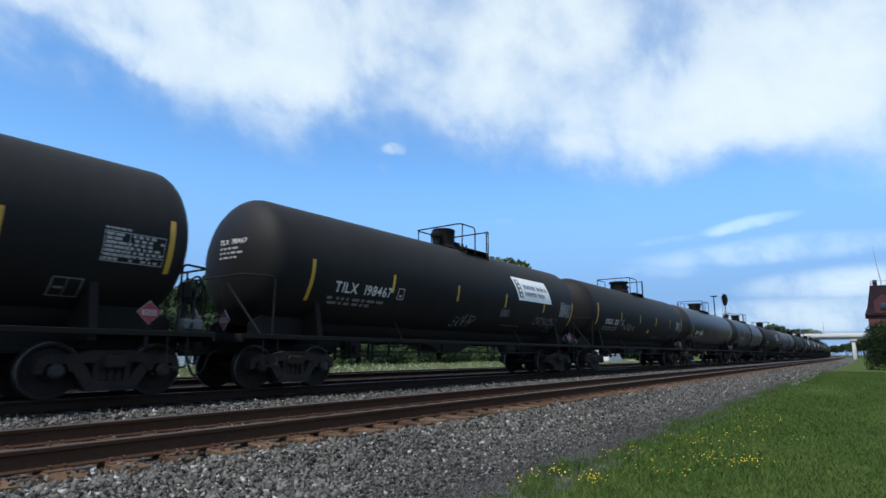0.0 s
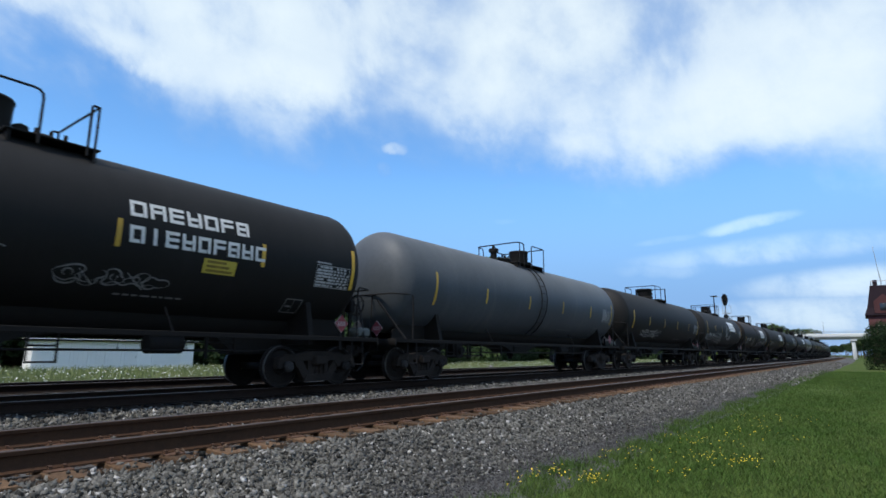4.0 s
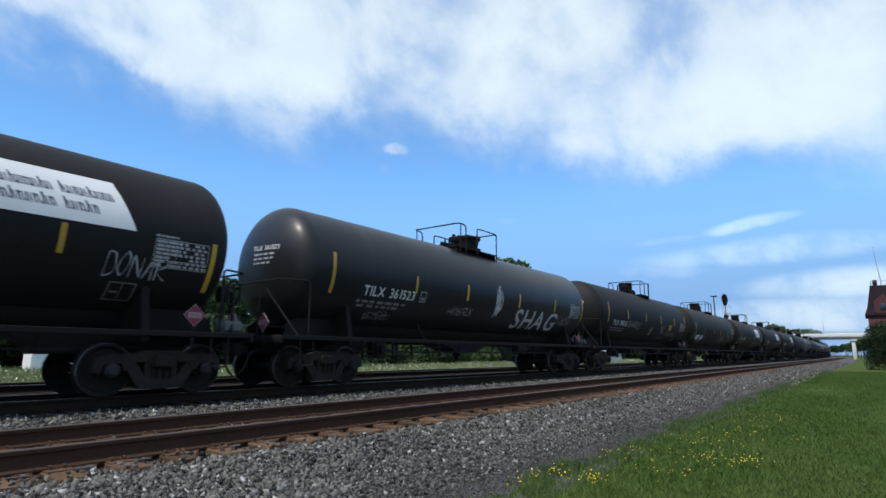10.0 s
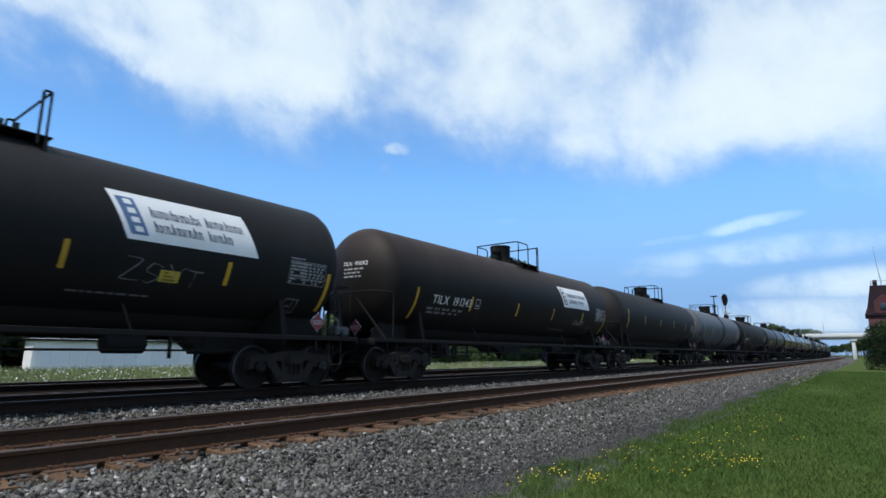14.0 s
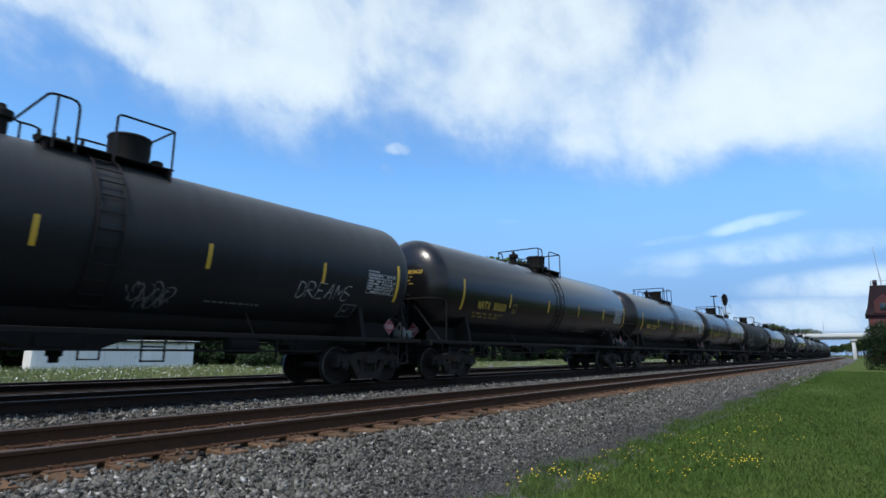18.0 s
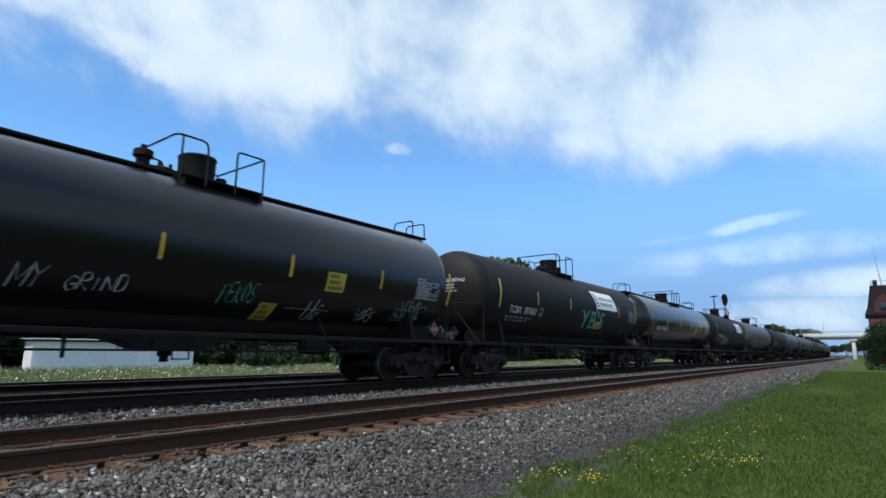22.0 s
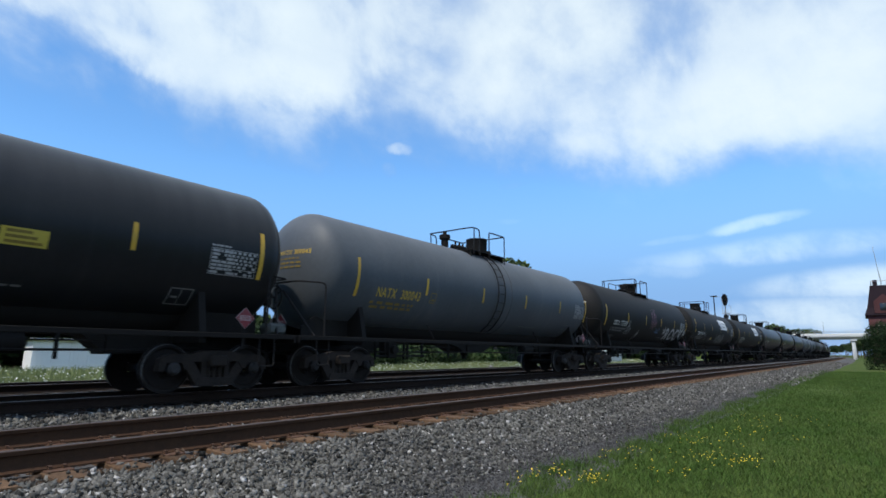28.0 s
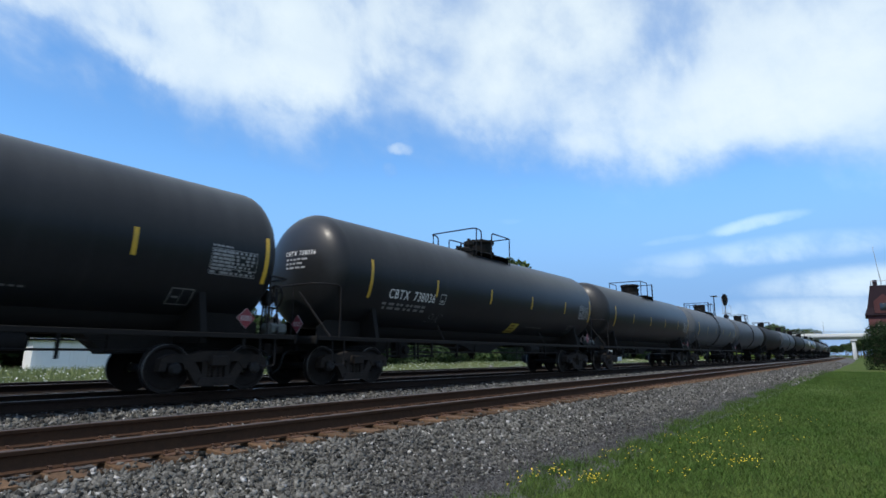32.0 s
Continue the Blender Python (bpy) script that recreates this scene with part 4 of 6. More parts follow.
def stripes(car, i):
    top = STRIP_TOP.get(i, 1.0)
    end = top + (2.0 if i in STRIP_LOW_END else 9.5)
    for x in END_STRIPS.get(i, (-6.97, 7.68)):
        part("reflector_strip", patch(x - 0.05, x + 0.05, end - 38, end), YELLOW, car, "tall yellow reflective strip")
    for x in (-4.1, SECOND_AT.get(i, -1.0), 2.0, 5.0):
        part("reflector_strip", patch(x - 0.045, x + 0.045, top - 18.7, top, na=4), YELLOW, car)


# strokes of a quick sprayed hand, on a grid of ten: one string a letter, a slash lifts the can
HAND = {"A": "00 38 49 70 / 14 64", "B": "10 09 59 66 15 73 50 10", "C": "77 49 06 03 40 71", "D": "10 09 59 75 72 40 10", "E": "79 09 05 55 05 00 70", "F": "00 09 79 / 05 55", "G": "78 39 05 12 40 72 75 44",
        "H": "00 09 / 05 75 / 79 70", "I": "30 39", "K": "00 09 / 79 04 80", "L": "09 00 70", "M": "00 09 43 89 80", "N": "00 09 71 79", "O": "49 16 03 30 62 76 49", "P": "00 09 59 77 55 04", "R": "00 09 59 77 55 04 80",
        "S": "78 39 17 15 64 62 30 01", "T": "09 89 / 49 40", "U": "09 02 30 62 79", "V": "09 30 79", "W": "09 20 46 70 89", "X": "00 89 / 09 80", "Y": "09 45 89 / 45 30", "Z": "09 79 00 80"}


def hand_word(text, x0, x1, a0, a1, seed, width=0.016):
    """A word in a quick sprayed hand between two stations and two angles."""
    rng, sh = random.Random(seed), Shape()
    w, lo, ha = (x1 - x0) / len(text), radians(a0), radians(a1 - a0)
    for k, ch in enumerate(text):
        lean, rise, tall = rng.uniform(0.05, 0.3) * w, rng.uniform(-0.08, 0.1), rng.uniform(0.8, 1.05)
        for stroke in HAND[ch].split("/"):
            grid = [(int(q[0]) / 8 + rng.uniform(-0.05, 0.05), int(q[1]) / 9 + rng.uniform(-0.05, 0.05)) for q in stroke.split()]
            pts = []
            for j in range(len(grid) - 1):
                p0, p1, p2, p3 = grid[max(j - 1, 0)], grid[j], grid[j + 1], grid[min(j + 2, len(grid) - 1)]
                for q in range(6):
                    t = q / 6
                    u, v = (0.5 * (2 * b + (c - a) * t + (2 * a - 5 * b + 4 * c - d) * t * t + (3 * b - a - 3 * c + d) * t ** 3) * 0.35 + (b + (c - b) * t) * 0.65 for a, b, c, d in zip(p0, p1, p2, p3))
                    pts.append((x0 + k * w + u * w * 0.86 + lean * v, lo + ha * (v * tall + rise)))
            pts.append((x0 + k * w + grid[-1][0] * w * 0.86 + lean * grid[-1][1], lo + ha * (grid[-1][1] * tall + rise)))
            ribbon(pts, width, sh, rng.uniform(0, 6))
    return sh


def data_panel(car, i):
    """A stencilled table: a thin outline, rules between columns and rows, and short printed entries."""
    lift = 6.0 if i in (8, 28, 30, 37, 38) else (9.0 if i in (4, 15) else 0.0)
    x0, x1, a0, a1 = 6.5, 7.57, -23.0 + lift, -3.0 + lift
    rng = random.Random(50 + i)
    sh = Shape()
    for a, b, c, d in ((x0, x1, a1 - 0.5, a1), (x0, x1, a0, a0 + 0.5), (x0, x0 + 0.012, a0, a1), (x1 - 0.012, x1, a0, a1), (x0 + 0.42, x0 + 0.43, a0 + 5, a1), (x0, x1, a0 + 5, a0 + 5.5)):
        patch(a, b, c, d, 0, 0.005, 2, 2, sh)
    for k in range(7):
        a = a1 - 2.9 - 2.7 * k
        x = x0 + 0.03
        while x < x1 - 0.09:
            w = rng.uniform(0.05, 0.2) if x < x0 + 0.4 else rng.uniform(0.05, 0.09)
            if rng.random() < (0.93 if k < 5 else 0.8):
                patch(x, min(x + w, x1 - 0.03), a, a + 1.9, 0, 0.005, 1, 1, sh)
            x += w + (0.018 if x < x0 + 0.4 else 0.045)
    x = x0
    while x < x0 + 0.4:
        w = rng.uniform(0.05, 0.1)
        patch(x, x + w, a1 + 1.2, a1 + 2.6, 0, 0.005, 1, 1, sh)
        x += w + 0.02
    part("data_panel", sh, PANEL_G, car, "grey stencilled data table")
    fr = Shape()
    u0, u1 = (6.64, 7.02) if i == 17 else (5.9, 6.38)
    for a, b, c, d in ((u0, u1, -37.8, -36.8), (u0, u1, -52.8, -51.8), (u0, u0 + 0.025, -52.8, -36.8), (u1 - 0.025, u1, -52.8, -36.8), (u0 + 0.23, u0 + 0.245, -52.8, -36.8), (u0 + 0.06, u0 + 0.2, -46, -44)):
        patch(a, b, c, d, 0, 0.005, 1, 3, fr)
    part("stencil_box", fr, DIM_L, car)
    foot = Shape()
    x = 2.2
    while x < 3.5:
        w = rng.uniform(0.06, 0.2)
        patch(x, x + w, -47.5, -45.8, 0, 0.005, 1, 1, foot)
        x += w + 0.04
    tagged(part("stencil_note", foot, DIM_L, car), kind="stuff")


def prototype(kind, bands, mat, hatch, cyl):
    """One complete car without its own markings, at the origin."""
    car = thing("tank_car", "black tank car", "tank car", "tank cars of the freight train")
    body = part("tank", tank_mesh(bands, cyl), mat, car, "long cylindrical tank with rounded ends")
    for x in (-7.06, 7.06):
        tk = part("truck", Shape().cyl((0, 0, 0.66), (0, 0, 0.96), 0.18, 14), CAST, car, "two-axle freight truck", Matrix.Translation((x, 0, 0)))
        truck_parts(tk)
    fittings(car, kind, hatch)
    return car


# ---- the train: each car with its own paint, number and markings ----
# spacing of the couplings along the train, from the one beside the camera at the start
JOINTS = [-11.6, 6.51, 24.62, 42.7, 61.23, 79.9, 98.1, 116.3, 134.5, 152.52, 170.49, 188.8, 206.93, 225.07, 243.4, 261.34, 279.52, 297.68, 315.75, 333.9, 352.0,
          370.08, 388.28, 406.12, 424.4, 442.55, 460.5, 478.33, 496.7, 514.67, 532.83, 550.8, 569.0, 587.1, 605.2, 622.9, 640.4, 658.3, 676.23, 694.14, 712.2]
SPEED, GAIN = 21.665, 0.010177


def gone(t):
    """Metres that the train has rolled by after t seconds."""
    return SPEED * t + GAIN * t * t


def sign_panel(car, x, lift, tint):
    p = part("sign_panel", patch(x, x + 2.72, lift, lift + 32.5, 0.42, 0.006, 8, 12), SIGN_W, car, "white advertising panel with a dark mark and print")
    logo = patch(x + 0.14, x + 0.46, lift + 3.5, lift + 28.5, 0.33, 0.009, 2, 8)
    part("panel_mark", logo, tint, p, "dark upright mark")
    dots = Shape()
    for k in range(4):
        a = 5.5 + 6 * k
        patch(x + 0.20 + 0.33 * (1 - (a - 4) / 25), x + 0.34 + 0.33 * (1 - (a - 4) / 25), lift + a, lift + a + 3.6, 0.04, 0.011, 1, 1, dots)
    part("mark_dots", dots, SIGN_W, p)
    ink = Shape()
    for row, (words, a) in enumerate((((1.0, 0.86), lift + 17), ((0.98, 0.56), lift + 7))):
        q = x + 0.68 + 0.10 * row + 0.06
        for w in words:
            n = max(3, round(w / 0.105))
            for i in range(n):
                tall = 7.6 if i == 0 or (i * 5 + row) % 4 == 0 else 5.6
                patch(q + i * w / n, q + i * w / n + 0.03, a, a + tall, 0.07, 0.009, 1, 2, ink)
                patch(q + i * w / n + 0.055, q + i * w / n + 0.08, a, a + 5.4, 0.07, 0.009, 1, 2, ink)
                b = a + (0.2 if i % 2 else 4.2)
                patch(q + i * w / n + 0.03, q + i * w / n + 0.055, b, b + 1.2, 0.02, 0.009, 1, 1, ink)
            q += w + 0.1
    part("panel_print", ink, SIGN_K, p)


def big_words(car, x=2.2):
    """Two rows of plain block shapes made of thick strokes, in place of a company name."""
    for n, wide, a, q in ((7, 2.52, 9.2, x - 0.05), (9, 2.93, -8.6, x - 0.03)):
        w = wide / n
        for i in range(n):
            u, v, h, t = q + i * w, q + i * w + w * 0.82, 11.5, 0.065
            sh = Shape()
            if n == 9 and i == 1:
                patch(u + 0.1, u + 0.1 + t, a, a + h, 0.02, 0.005, 1, 4, sh)
            else:
                patch(u, u + t, a, a + h, 0.02, 0.005, 1, 4, sh)
                if i % 3 != 2:
                    patch(v - t, v, a, a + h, 0.02, 0.005, 1, 4, sh)
                for k, b in enumerate((0.0, 4.6, h - 2.4)):
                    if (i + k) % 4 != 1:
                        patch(u + t, v - t if i % 3 != 2 else v, a + b, a + b + 2.4, 0.0, 0.005, 1, 1, sh)
            part("letter_block", sh, WHITE_L, car)


def mark(car, text, ink, cyl):
    """Reporting mark and number on the flank, with the small print and inspection box; an older style has them on pale plates."""
    code, number = text.split(" ")
    plates = text == "TAEX 2183"
    foot, size = (-37.5, 0.26) if plates else (-25.2, 0.272)
    x = -6.3 if plates else -6.2
    wide = {"BRGX": 1.83, "NATX": 1.85, "TAEX": 1.72, "UTLX": 2.05}.get(code, 2.08)
    one, two = lettering(code, size, lambda a, b: (a, b, 0), 1.0), lettering(number, size, lambda a, b: (a, b, 0), 1.0)
    w1, w2 = max(p[0] for p in one.v), max(p[0] for p in two.v)
    gap = 0.2
    q = (wide - gap) / (w1 + w2)
    if plates:
        part("pale_plate", patch(-6.37, -5.47, -39.8, -26.5, 0, 0.004, 3, 6), SIGN_W, car, "pale painted plate")
        part("pale_plate", patch(-5.03, -4.26, -39.8, -26.5, 0, 0.004, 3, 6), SIGN_W, car, "pale painted plate")
        part("reporting_mark", lettering(code, size, side_place(x, foot, 0.008), 0.78 / w1), PANEL_K, car, "black stencilled reporting mark")
        part("car_number", lettering(number, size, side_place(-4.97, foot, 0.008), 0.64 / w2), PANEL_K, car, "black stencilled car number")
    else:
        part("reporting_mark", lettering(code, size, side_place(x, foot), q), ink, car, "stencilled reporting mark")
        part("car_number", lettering(number, size, side_place(x + w1 * q + gap, foot), q), ink, car, "stencilled car number")
    for k in (0, 1):
        part("small_print", bars(x - 0.14 + 0.06 * k, foot - 5.0 - 5.0 * k, 1, 2.0 - 0.25 * k, 5.0, 2.9, hash_of(text) + k), DIM_L if ink is WHITE_L else YEL_D, car)
    part("inspection_box", frame_box(-3.87, -3.6, foot - 0.8, foot + 11.2), SMALL_L if ink is WHITE_L else YEL_D, car)
    part("end_mark", lettering(text, 0.118, head_place(0.14, 3.3, 0.012 + cyl - CYL)), ink, car)
    lines, rng = Shape(), random.Random(hash_of(text))
    hp = head_place(0.08, 2.92, 0.012 + cyl - CYL)
    for k in range(3):
        s = 0.0
        while s < 0.62:
            w = rng.uniform(0.07, 0.2)
            lines.add([hp(s, 0.11 * k + 0.03), hp(s + w, 0.11 * k + 0.03), hp(s + w, 0.11 * k + 0.078), hp(s, 0.11 * k + 0.078)], [(0, 1, 2, 3)])
            s += w + 0.05
    part("end_print", lines, SMALL_L if ink is WHITE_L else YEL_D, car)


def yellow_label(car, x0, x1, a0, a1):
    p = part("yellow_label", patch(x0, x1, a0, a1, 0, 0.005, 2, 4), YEL_S, car, "small yellow notice label")
    ink, h = Shape(), (a1 - a0) / 10
    for k in range(3):
        patch(x0 + 0.07, x1 - 0.07 - 0.08 * k, a0 + h * (1.2 + 3 * k), a0 + h * (2.9 + 3 * k), 0, 0.0075, 2, 2, ink)
    part("label_print", ink, YEL_D, p)


# words sprayed large: car, text, station, foot, height, colour; and yellow labels: car -> place
WORDS = ((13, "SHAG", 1.9, -50, 0.84, SPRAY_W), (36, "*ROCK*", 2.75, -50, 0.86, SPRAY_W), (28, "YB'S", 0.35, -38, 0.86, SPRAY_G))
# words in a quick hand: car, text, from, to, low, high, colour
SCRIPTS = ((1, "SOUR", -0.75, 0.45, -54, -36, SPRAY_W), (2, "NAROC", -3.45, -1.5, -35, -22, SPRAY_W), (3, "NAROC", 2.55, 4.4, -30, -16, SPRAY_W), (4, "AWOL", 2.8, 3.95, -24, -9, SPRAY_G), (4, "ZEROS", 1.8, 2.9, -56, -34, SPRAY_W),
           (4, "ACK", 5.95, 6.6, -42, -18, SPRAY_G), (9, "BANDAMUS", -3.1, -1.2, -36, -19, SPRAY_W), (9, "ERXMX", 0.7, 1.45, -44, -29, SPRAY_W), (9, "BANDBANDAMUS", 2.6, 6.5, -38, -22, SPRAY_W),
           (10, "NAROC", -3.1, -1.4, -32, -15, SPRAY_W), (10, "AUTO", 1.7, 2.6, -54, -36, SPRAY_B), (10, "VASED", 3.1, 4.9, -50, -22, SPRAY_W), (12, "DONAR", 5.7, 6.85, -33, -16, SPRAY_W), (13, "HOSRX", -2.3, -0.95, -38, -27, SPRAY_W),
           (14, "NAROC", -3.55, -1.75, -28, -14, SPRAY_W), (14, "MXS", 0.1, 0.5, -42, -18, SPRAY_W), (14, "HAXG", 2.2, 3.05, -33, -14, SPRAY_W), (15, "ULARGIX", 1.85, 3.95, -40, -23, SPRAY_W), (17, "ZSYT", 2.95, 4.5, -35, -20, SPRAY_D),
           (22, "DREAMS", 4.3, 6.05, -35, -18, SPRAY_W), (27, "MY", -3.2, -2.7, -48, -30, SPRAY_W), (27, "GRIND", -2.4, -1.4, -46, -32, SPRAY_W), (27, "FEKOS", 0.45, 1.3, -46, -26, SPRAY_G), (27, "LAG", 2.85, 3.3, -60, -34, SPRAY_W),
           (27, "HORS", 4.5, 5.2, -57, -40, SPRAY_W), (36, "HOSRX", -4.15, -3.3, -43, -27, SPRAY_W), (36, "RSM", -2.1, -1.75, -58, -30, SPRAY_W), (30, "SOR", -0.45, 0.1, -50, -26, SPRAY_W), (30, "NE", 2.45, 2.75, -38, -16, SPRAY_W),
           (40, "SHC", -4.1, -3.35, -52, -38, SPRAY_D), (37, "RSXE", -3.55, -3.1, -42, -20, SPRAY_D), (5, "FAS", -1.0, 0.5, -42, -20, SPRAY_D), (11, "BUC", -1.5, -0.4, -40, -26, SPRAY_D))
LABELS = {2: (0.73, 1.05, -36, -29), 3: (6.28, 6.6, -27.5, -19.5), 5: (3.65, 4.38, -23, -12), 10: (3.95, 4.5, -38, -27), 11: (3.65, 4.38, -23, -12), 14: (3.85, 4.4, -24, -11), 15: (5.7, 6.0, -27.5, -20), 16: (4.5, 4.85, -41, -33),
          17: (3.63, 4.02, -33.5, -24.5), 21: (-2.82, -2.46, -40, -32.5), 27: (3.1, 3.7, -26, -8), 28: (2.05, 2.7, -38, -24), 29: (3.2, 3.75, -24, -7), 34: (3.05, 3.7, -20.5, -10), 37: (-1.31, -0.95, -39, -30.5), 38: (5.95, 6.5, -37, -24)}
# yellow labels lower down, peeling askew: car -> place
LOW_LABELS = {21: (1.05, 1.75, -68, -50), 27: (1.5, 1.95, -66, -43), 40: (1.0, 1.6, -62, -42)}


def hash_of(text):
    return sum(ord(c) * (i + 3) for i, c in enumerate(text))


def frame_box(x0, x1, a0, a1):
    sh = Shape()
    for a, b, c, d in ((x0, x1, a0, a0 + 1), (x0, x1, a1 - 1, a1), (x0, x0 + 0.025, a0, a1), (x1 - 0.025, x1, a0, a1), (x0 + 0.08, x1 - 0.08, a0 + 2.5, a0 + 5)):
        patch(a, b, c, d, 0, 0.005, 1, 2, sh)
    return sh


W, B, G_, R_ = SPRAY_W, SPRAY_B, SPRAY_G, SPRAY_R
# number, paint, build, panel (s: sign, w: block words, -: none), sprayed scrawls (from, to, low, high, colour, loops)
CARS = [
    ("", TANK_BLACK, "high", "-", ()),
    ("TILX 198467", TANK_BLACK, "high", "s", ((1.85, 2.45, -34, -20, SPRAY_D, 3), (4.65, 6.3, -44, -25, SPRAY_D, 4))),
    ("BRGX 1152", TANK_BLACK, "low", "-", ()),
    ("CBTX 736862", TANK_CHARCOAL, "wide", "-", ()),
    ("CTCX 732842", TANK_CHARCOAL, "band", "-", ((0.6, 1.45, -44, -4, W, 3), (4.45, 5.25, -52, -12, SPRAY_D, 5), (-2.6, -1.85, -52, -30, SPRAY_D, 4))),
    ("TILX 194001", TANK_BLACK, "high", "w", ((-6.2, -4.8, -50, -34, SPRAY_D, 4), (1.2, 3.0, -42, -28, SPRAY_D, 5))),
    ("", TANK_GREY, "band", "-", ()),
    ("", TANK_BLACK, "low", "-", ((-5.0, -1.5, -48, -26, W, 9),)),
    ("TCBX 196216", TANK_BLACK, "set", "s", ((-7.2, -6.3, -38, -16, W, 4), (-3.9, -1.25, -52, -6, W, 7), (0.3, 1.1, -30, 26, W, 3), (1.15, 2.65, -36, -12, W, 5))),
    ("TILX 192389", TANK_BROWN, "dome", "s", ((-1.9, -1.1, -46, -38, SPRAY_D, 4),)),
    ("TILX 192395", TANK_BLACK, "high", "s", ((-0.46, -0.08, -62, -18, B, 3), (1.5, 2.5, -8, 36, W, 2))),
    ("TILX 194023", TANK_BLACK, "high", "w", ((-2.6, -1.7, -44, -30, SPRAY_D, 4),)),
    ("TILX 192503", TANK_BLACK, "high", "s", ()),
    ("TILX 361523", TANK_CHARCOAL, "wide", "-", ((-5.8, -4.8, -56, -42, SPRAY_D, 5), (0.35, 0.75, -36, 8, W, 4), (5.2, 6.6, -40, -22, SPRAY_D, 4))),
    ("TILX 194723", TANK_BLACK, "high", "-", ((3.4, 5.6, -40, -28, SPRAY_D, 5),)),
    ("TAEX 2183", TANK_GREEN, "tall", "-", ()),
    ("TILX 191308", TANK_BROWN, "high", "s", ((2.1, 3.05, -58, -18, SPRAY_D, 4), (-5.9, -5.4, -20, 2, SPRAY_D, 2))),
    ("TILX 192656", TANK_BLACK, "high", "s", ()),
    ("TILX 191343", TANK_BROWN, "high", "s", ((4.2, 5.4, -36, -24, SPRAY_D, 4),)),
    ("", TANK_BLACK, "high", "-", ()),
    ("", TANK_GREY, "band", "-", ()),
    ("BRGX 1147", TANK_BLACK, "wide", "-", ()),
    ("CTCX 731327", TANK_CHARCOAL, "band", "-", ((0.7, 1.5, -58, -30, SPRAY_D, 4), (-2.6, -1.9, -56, -34, SPRAY_D, 3))),
    ("NATX 303420", TANK_GLOSS, "band", "-", ()),
    ("NATX 301724", TANK_GLOSS, "band", "-", ()),
    ("NATX 301429", TANK_GLOSS, "band", "-", ()),
    ("TAEX 2158", TANK_BLACK, "short", "-", ((-3.6, -1.85, -58, -28, SPRAY_M, 8), (1.65, 2.55, -12, 18, W, 4), (3.0, 4.6, -50, -36, SPRAY_D, 5))),
    ("SIOX 31149", TANK_GLOSS, "walk", "-", ((6.1, 7.1, -56, -24, SPRAY_M, 3),)),
    ("TCBX 197063", TANK_BLACK, "set", "s", ()),
    ("SIOX 31040", TANK_GLOSS, "walk", "-", ()),
    ("TCBX 196184", TANK_BLACK, "high", "s", ((-3.9, -1.5, -58, -16, W, 7), (4.7, 5.8, -44, -22, SPRAY_D, 4))),
    ("UTLX 212448", TANK_GREY, "cap", "-", ((-3.9, -0.25, -60, -14, W, 8), (-6.0, -4.85, -64, -50, SPRAY_D, 5), (2.85, 4.2, -46, -29, SPRAY_D, 5), (1.3, 1.7, -20, 4, SPRAY_D, 3))),
    ("TILX 194643", TANK_BLACK, "high", "-", ((-2.8, -1.8, -38, -22, SPRAY_D, 4),)),
    ("", TANK_GREY, "high", "-", ()),
    ("TILX 315622", TANK_CHARCOAL, "band", "-", ()),
    ("NATX 300043", TANK_GREY, "ladder", "-", ()),
    ("CBTX 737920", TANK_BLACK, "wide", "-", ((-6.0, -5.2, -62, -46, SPRAY_D, 5), (0.05, 0.9, -26, 26, SPRAY_P, 3), (1.1, 1.75, -38, -18, B, 4))),
    ("TCBX 197079", TANK_BLACK, "set", "s", ((-1.9, -1.35, -43, -30, SPRAY_D, 3), (0.55, 3.5, -52, -14, SPRAY_D, 7))),
    ("TCBX 196186", TANK_BLACK, "high", "s", ()),
    ("CTCX 731307", TANK_CHARCOAL, "low", "-", ()),
    ("CBTX 738036", TANK_CHARCOAL, "wide", "-", ()),
    ("", TANK_CHARCOAL, "low", "-", ()),
]
rng_c = random.Random(11)
while len(CARS) < 66:
    CARS.append(("", rng_c.choice((TANK_BLACK, TANK_BLACK, TANK_CHARCOAL, TANK_GREY, TANK_GLOSS, TANK_BROWN)), rng_c.choice(("high", "low", "band")), rng_c.choice("s--"), ()))
while len(JOINTS) < len(CARS) + 1:
    JOINTS.append(JOINTS[-1] + 18.1)
# kind, welded bands, hatch ring (left, gap from, gap to, right, manway, valve, lid), half-length
BUILDS = {"high": ("high", (), (-0.15, 0.77, 9, 1.65, 0.2, -0.35, 1.07), 7.68), "cap": ("low", (0.35,), (-1.5, 0.3, 9, 1.42, -0.45, -1.2, 0.4), 7.74), "short": ("high", (), (-0.15, 0.77, 9, 1.65, 0.2, -0.35, 1.07), 7.36), "low": ("low", (), (-0.95, 0.41, 9, 1.49, 0.04, 0.95, 0.8), 7.76),
          "set": ("set", (), (-1.3, -0.82, -0.16, 0.56, 0.03, 0.6, -0.75), 7.66), "dome": ("high", (-0.05, 0.3), (-1.23, -0.86, -0.1, 0.54, 0.28, -0.95, -0.62), 7.68),
          "wide": ("low", (), (-1.25, -0.8, -0.09, 1.22, 0.62, -0.3, -0.55), 7.76), "tall": ("high", (), (-0.95, 0.41, 9, 1.49, -0.2, 0.95, 0.8), 7.68), "band": ("ladder", (), (-0.9, -0.42, 0.22, 1.32, 0.88, -1.34, -0.4), 7.92),
          "walk": ("walk", (), (-0.65, 0.05, 0.75, 1.45, 0.35, -0.9, -0.45), 7.76), "ladder": ("ladder", (0.5, 0.95), (-0.9, -0.42, 0.22, 1.32, 0.88, -1.34, -0.4), 7.45)}
